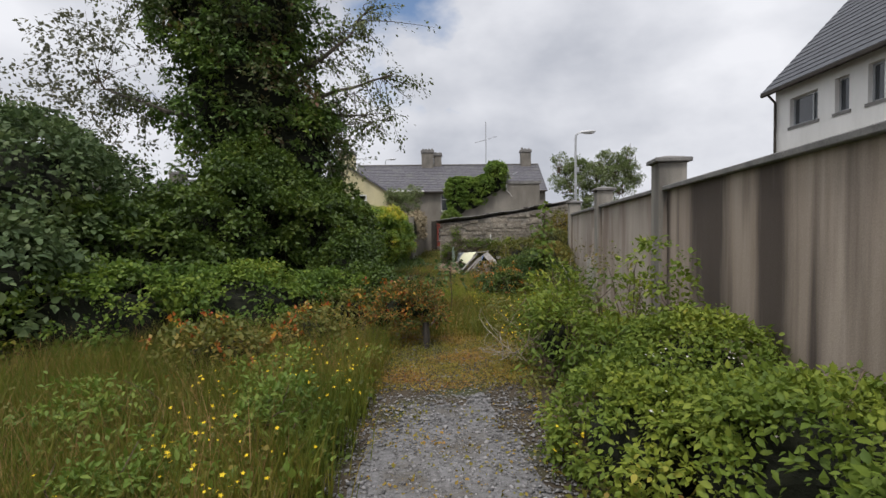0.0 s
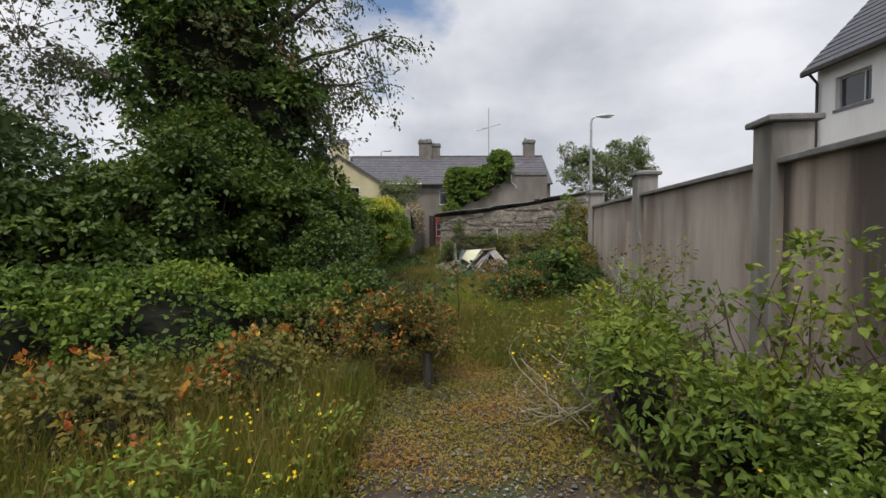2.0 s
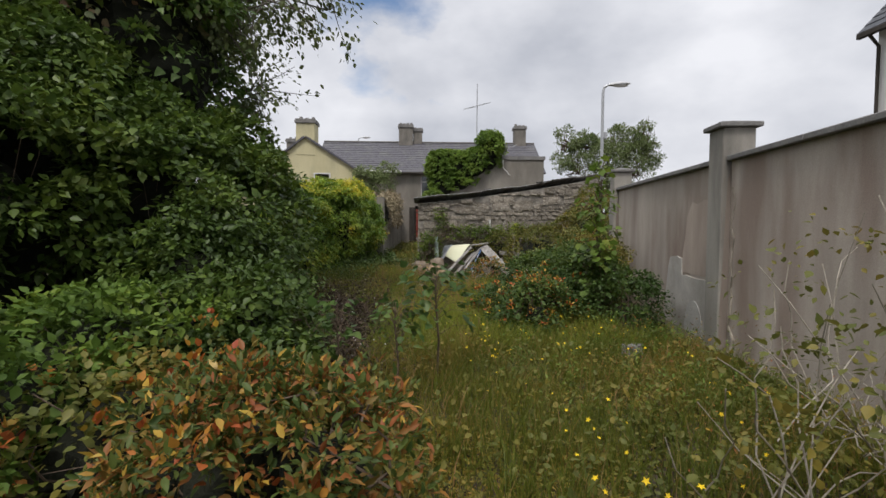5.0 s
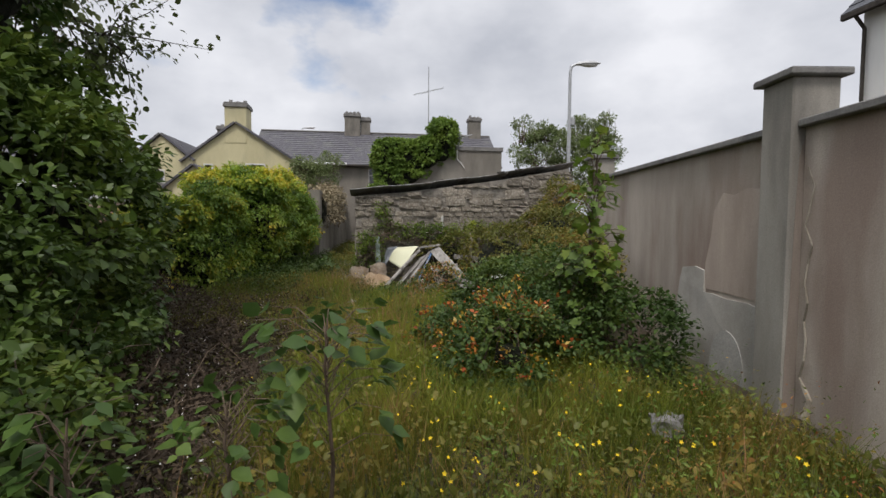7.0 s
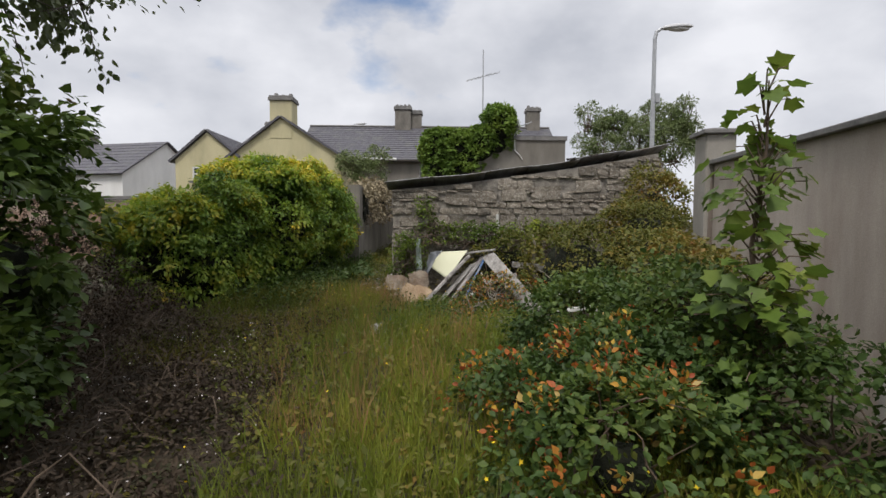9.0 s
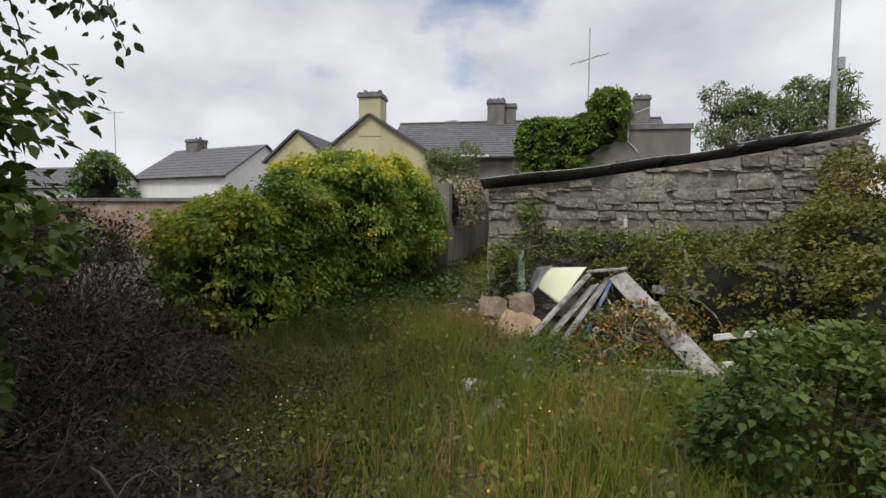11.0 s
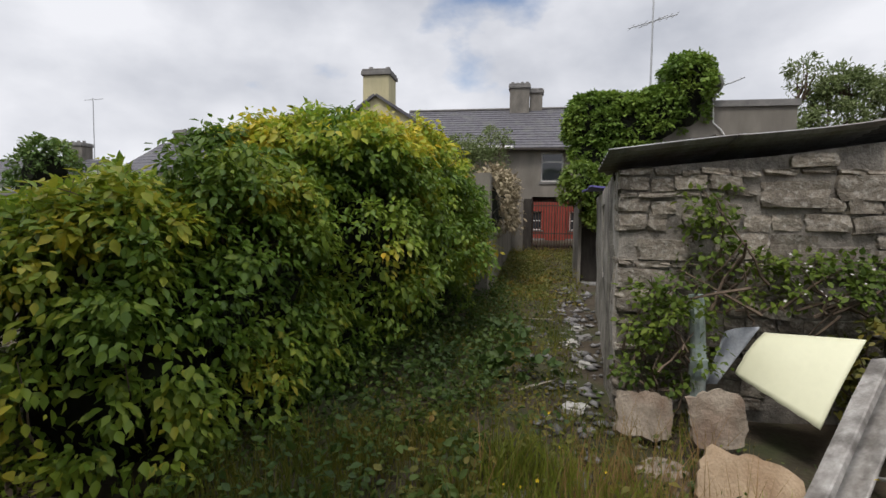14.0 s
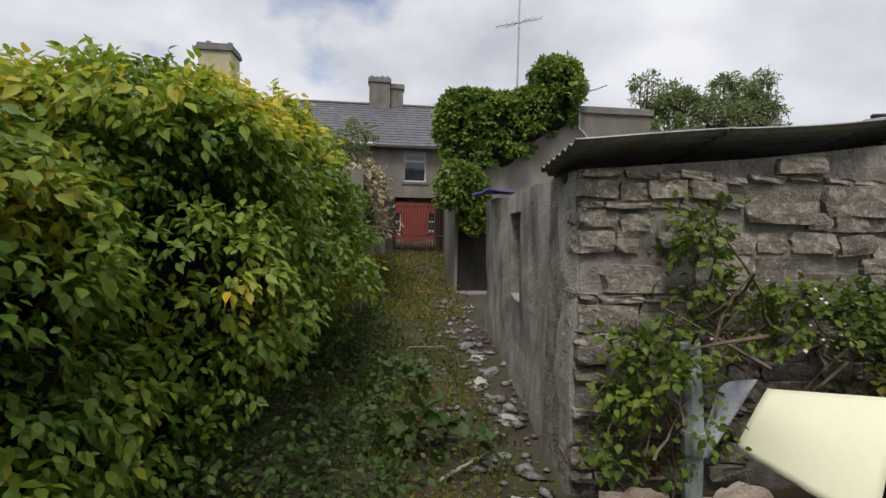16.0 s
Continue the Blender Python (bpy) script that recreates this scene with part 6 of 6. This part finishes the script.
gs = sheet("metal_sheet", np.stack([0.42 + 0.2 * U * (0.4 + 0.6 * V) + 0.12 * V, 17.3 + 0.05 * np.sin(3 * U), 0.48 + 0.38 * V + 0.04 * U], -1).reshape(-1, 3), q, SHEET_GREY)
gs.modifiers.new("thickness", "SOLIDIFY").thickness = 0.006
tagged(gs, "bent grey sheet behind the cream board", "sheet")


def lump(name, label, at, size, material, seed, category):
    bm = bmesh.new()
    bmesh.ops.create_icosphere(bm, subdivisions=3, radius=1.0)
    for v in bm.verts:
        d = v.co + Vector((seed, 0, 0))
        f = 1 + 0.4 * noise.noise(d * 1.7) + 0.15 * noise.noise(d * 4.5) + 0.04 * noise.noise(d * 11)
        c = Vector((max(-0.62, min(0.7, v.co.x)), max(-0.6, min(0.6, v.co.y)), max(-0.7, min(0.66, v.co.z))))
        v.co = Vector((c.x * size[0] * f, c.y * size[1] * f, c.z * size[2] * f))
    o = part(name, bm, material)
    o.matrix_basis = pose(*at, 0, 12 * math.sin(seed), 40 * math.sin(2 * seed))
    return tagged(o, label, category)


def torn_board(name, label, at, w, h, thick, turn, material, seed):
    """A sodden board with torn, uneven edges and a slight warp."""
    pts = []
    for k in range(44):
        a = 2 * math.pi * k / 44
        c, d = math.cos(a), math.sin(a)
        f = 1 / max(abs(c), abs(d)) ** 0.8 * (1 + 0.16 * noise.noise(Vector((2 * c, 2 * d, seed))) + 0.1 * noise.noise(Vector((6 * c, 6 * d, seed))))
        pts.append((0.5 * w * c * f, 0.5 * h * d * f))
    bm = prism(pts, -thick / 2, thick / 2)
    bmesh.ops.triangulate(bm, faces=list(bm.faces))
    roughen(bm, 0.018, 9, 2)
    o = part(name, bm, material)
    o.matrix_basis = pose(*at, *turn)
    return tagged(o, label, "board")


torn_board("plaster_chunk", "torn grey-brown plasterboard leaning on rubble", (0.0, 17.05, 0.38), 0.34, 0.26, 0.05, (-25, 8, 12), PLASTER, 2.0)
torn_board("board_fragment", "torn brown board fragment on rubble", (0.36, 16.9, 0.44), 0.3, 0.3, 0.035, (-12, -6, 5), PLASTER, 3.0)
torn_board("chipboard_piece", "sodden swollen chipboard piece", (0.34, 16.4, 0.25), 0.46, 0.4, 0.05, (-35, 14, -8), CHIPBOARD, 4.0)
lump("plaster_chunk", "grey rubble lump in the grass", (0.0, 16.6, 0.2), (0.18, 0.16, 0.12), PLASTER, 5.0, "rubble")
lump("concrete_block", "pale concrete block lying among weeds", (2.17, 10.2, 0.08), (0.13, 0.13, 0.1), COPING, 6.0, "block")
lump("field_stone", "pale stone lying in the grass", (-0.02, 14.5, 0.2), (0.1, 0.1, 0.08), PATCHWORK, 7.0, "stone")
for k in range(9):
    yy = 17.1 + 0.42 * k + 0.1 * math.sin(5 * k)
    xx = -0.28 + 0.105 * (yy - 17.5) - 0.07 * (k % 3)
    sz = 0.05 + 0.03 * ((k * 7) % 4) / 3
    lump("rubble_stone", "flat grey stone at the shed wall foot", (xx, yy, float(ground_height(xx, yy)) + 0.3 * sz), (1.5 * sz, 1.2 * sz, 0.6 * sz), PATCHWORK if k % 2 else COPING, 30.0 + k, "stone")
plank((-0.75, 17.7, 0.26), (-0.4, 17.95, 0.3), 0.02, 0.012, TWIG, "bleached stick lying in the lane", name="stick", seed=41)
plank((-0.75, 20.4, 0.28), (-0.35, 20.35, 0.29), 0.02, 0.012, TWIG, "bleached stick lying in the lane", name="stick", seed=42)
lump("earth_mound", "heap of earth and rotten laths", (1.42, 16.35, 0.1), (0.5, 0.45, 0.4), EARTH, 8.0, "heap")
bush("heap_bramble", "russet bramble growing over the rubbish heap", [(1.4, 15.9, 0.3, 0.4, 0.35, 0.35), (1.75, 15.9, 0.3, 0.35, 0.35, 0.3), (1.2, 15.5, 0.15, 0.4, 0.3, 0.2)], 330, 10, 0.06, 0.042, OVAL, RUSSET, 96, twigs=70, accent=20, twig_material=TWIG, heart=0)
pipe = thing("drain_pipe", "pale green drain pipe standing at the shed wall", "pipe", (0.36, 17.2, 0.1))
part("pipe", tube(bmesh.new(), [(0, 0, 0), (0.0, 0.02, 0.6), (-0.02, 0.05, 1.0)], [0.045] * 3, 10), PIPE_GREEN, pipe)
part("collar", tube(bmesh.new(), [(0, 0.01, 0.5), (0, 0.02, 0.6)], [0.056] * 2, 10), PIPE_GREEN, pipe)
snag = thing("dead_branch", "bleached dead branch standing in the heap", "branch", (2.05, 16.25, 0.2))
r = np.random.default_rng(99)
part("stem", tube(bmesh.new(), [(0.05, 0, 0), (0.02, 0, 0.35), (-0.02, 0, 0.6), (0.0, 0, 0.85), (-0.03, 0, 1.0)], [0.03, 0.026, 0.022, 0.02, 0.006], 6), TWIG, snag)
for e in ((0.3, -0.2, 0.0), (-0.25, -0.1, 0.1), (0.2, -0.4, 0.05), (-0.1, -0.3, -0.05)):
    part("shoot", tube(bmesh.new(), bent((0, 0, r.uniform(0.35, 0.55)), e, 0.08, 6, r), np.linspace(0.014, 0.004, 6), 5), TWIG, snag)

# ---- rubble stones of the shed front, course by course ----
stone_meshes = []
for k in range(10):
    bm = boxes((-0.5, 0.5, -0.5, 0.5, -0.5, 0.5))
    bmesh.ops.subdivide_edges(bm, edges=list(bm.edges), cuts=2, use_grid_fill=True)
    for v in bm.verts:
        edge = sum(abs(c) > 0.4 for c in v.co)
        v.co *= (1.0, 1.0, 0.985, 0.94)[edge]
        v.co += noise.noise_vector(v.co * 2.3 + Vector((k * 7, 0, 0))) * 0.075 + noise.noise_vector(v.co * 6 + Vector((k * 3, 0, 0))) * 0.05
    me = bpy.data.meshes.new("stone")
    bm.to_mesh(me)
    bm.free()
    me.materials.append(STONE)
    stone_meshes.append(me)
r = random.Random(12)
z, count = 0.12, 0
ASHLARS = ((0.3, 0.78, 0.46, 0.56), (0.2, 1.36, 0.34, 0.14), (0.5, 1.6, 0.36, 0.15), (1.0, 1.74, 0.4, 0.17), (1.45, 1.78, 0.42, 0.17), (1.95, 1.82, 0.42, 0.19), (1.3, 1.3, 0.3, 0.2), (1.85, 1.36, 0.24, 0.26), (2.5, 1.86, 0.5, 0.22), (3.2, 1.98, 0.42, 0.2))
for xm, zm, w, h in ASHLARS:
    o = new("stone", r.choice(stone_meshes))
    o.parent = shed
    o.matrix_basis = pose(xm, SY + 0.09, zm, 0, r.uniform(-2, 2), 0) @ Matrix.Diagonal((w, 0.2, h, 1))
z = 0.3
while z < 2.6:
    h = r.choice((0.05, 0.08, 0.1, 0.12, 0.15, 0.19))
    x = SX0 + 0.02
    while x < SX1 - 0.1:
        w = r.uniform(0.9, 2.3) * max(h, 0.1) + 0.02
        xm = x + w / 2
        split = h > 0.15 and r.random() < 0.35
        for zz, hh in (((z, h / 2), (z + h / 2, h / 2)) if split else ((z, h),)):
            if zz + hh < shed_top(xm) - 0.02 and count < 300 and not (xm > 2.6 and zz < 1.0) and not (xm > 0.9 and zz < 0.5) and not any(abs(xm - q[0]) < (q[2] + w) / 2 - 0.06 and abs(zz + hh / 2 - q[1]) < (q[3] + hh) / 2 - 0.03 for q in ASHLARS):
                o = new("stone", r.choice(stone_meshes))
                o.parent = shed
                o.matrix_basis = pose(xm, SY + 0.1 + r.uniform(-0.014, 0.02), zz + hh / 2 + r.uniform(-0.012, 0.012), r.uniform(-3, 3), r.uniform(-5, 5), r.uniform(-3, 3)) @ Matrix.Diagonal((w - 0.012, 0.2, hh - 0.01, 1))
                count += 1
        x += w
    z += h
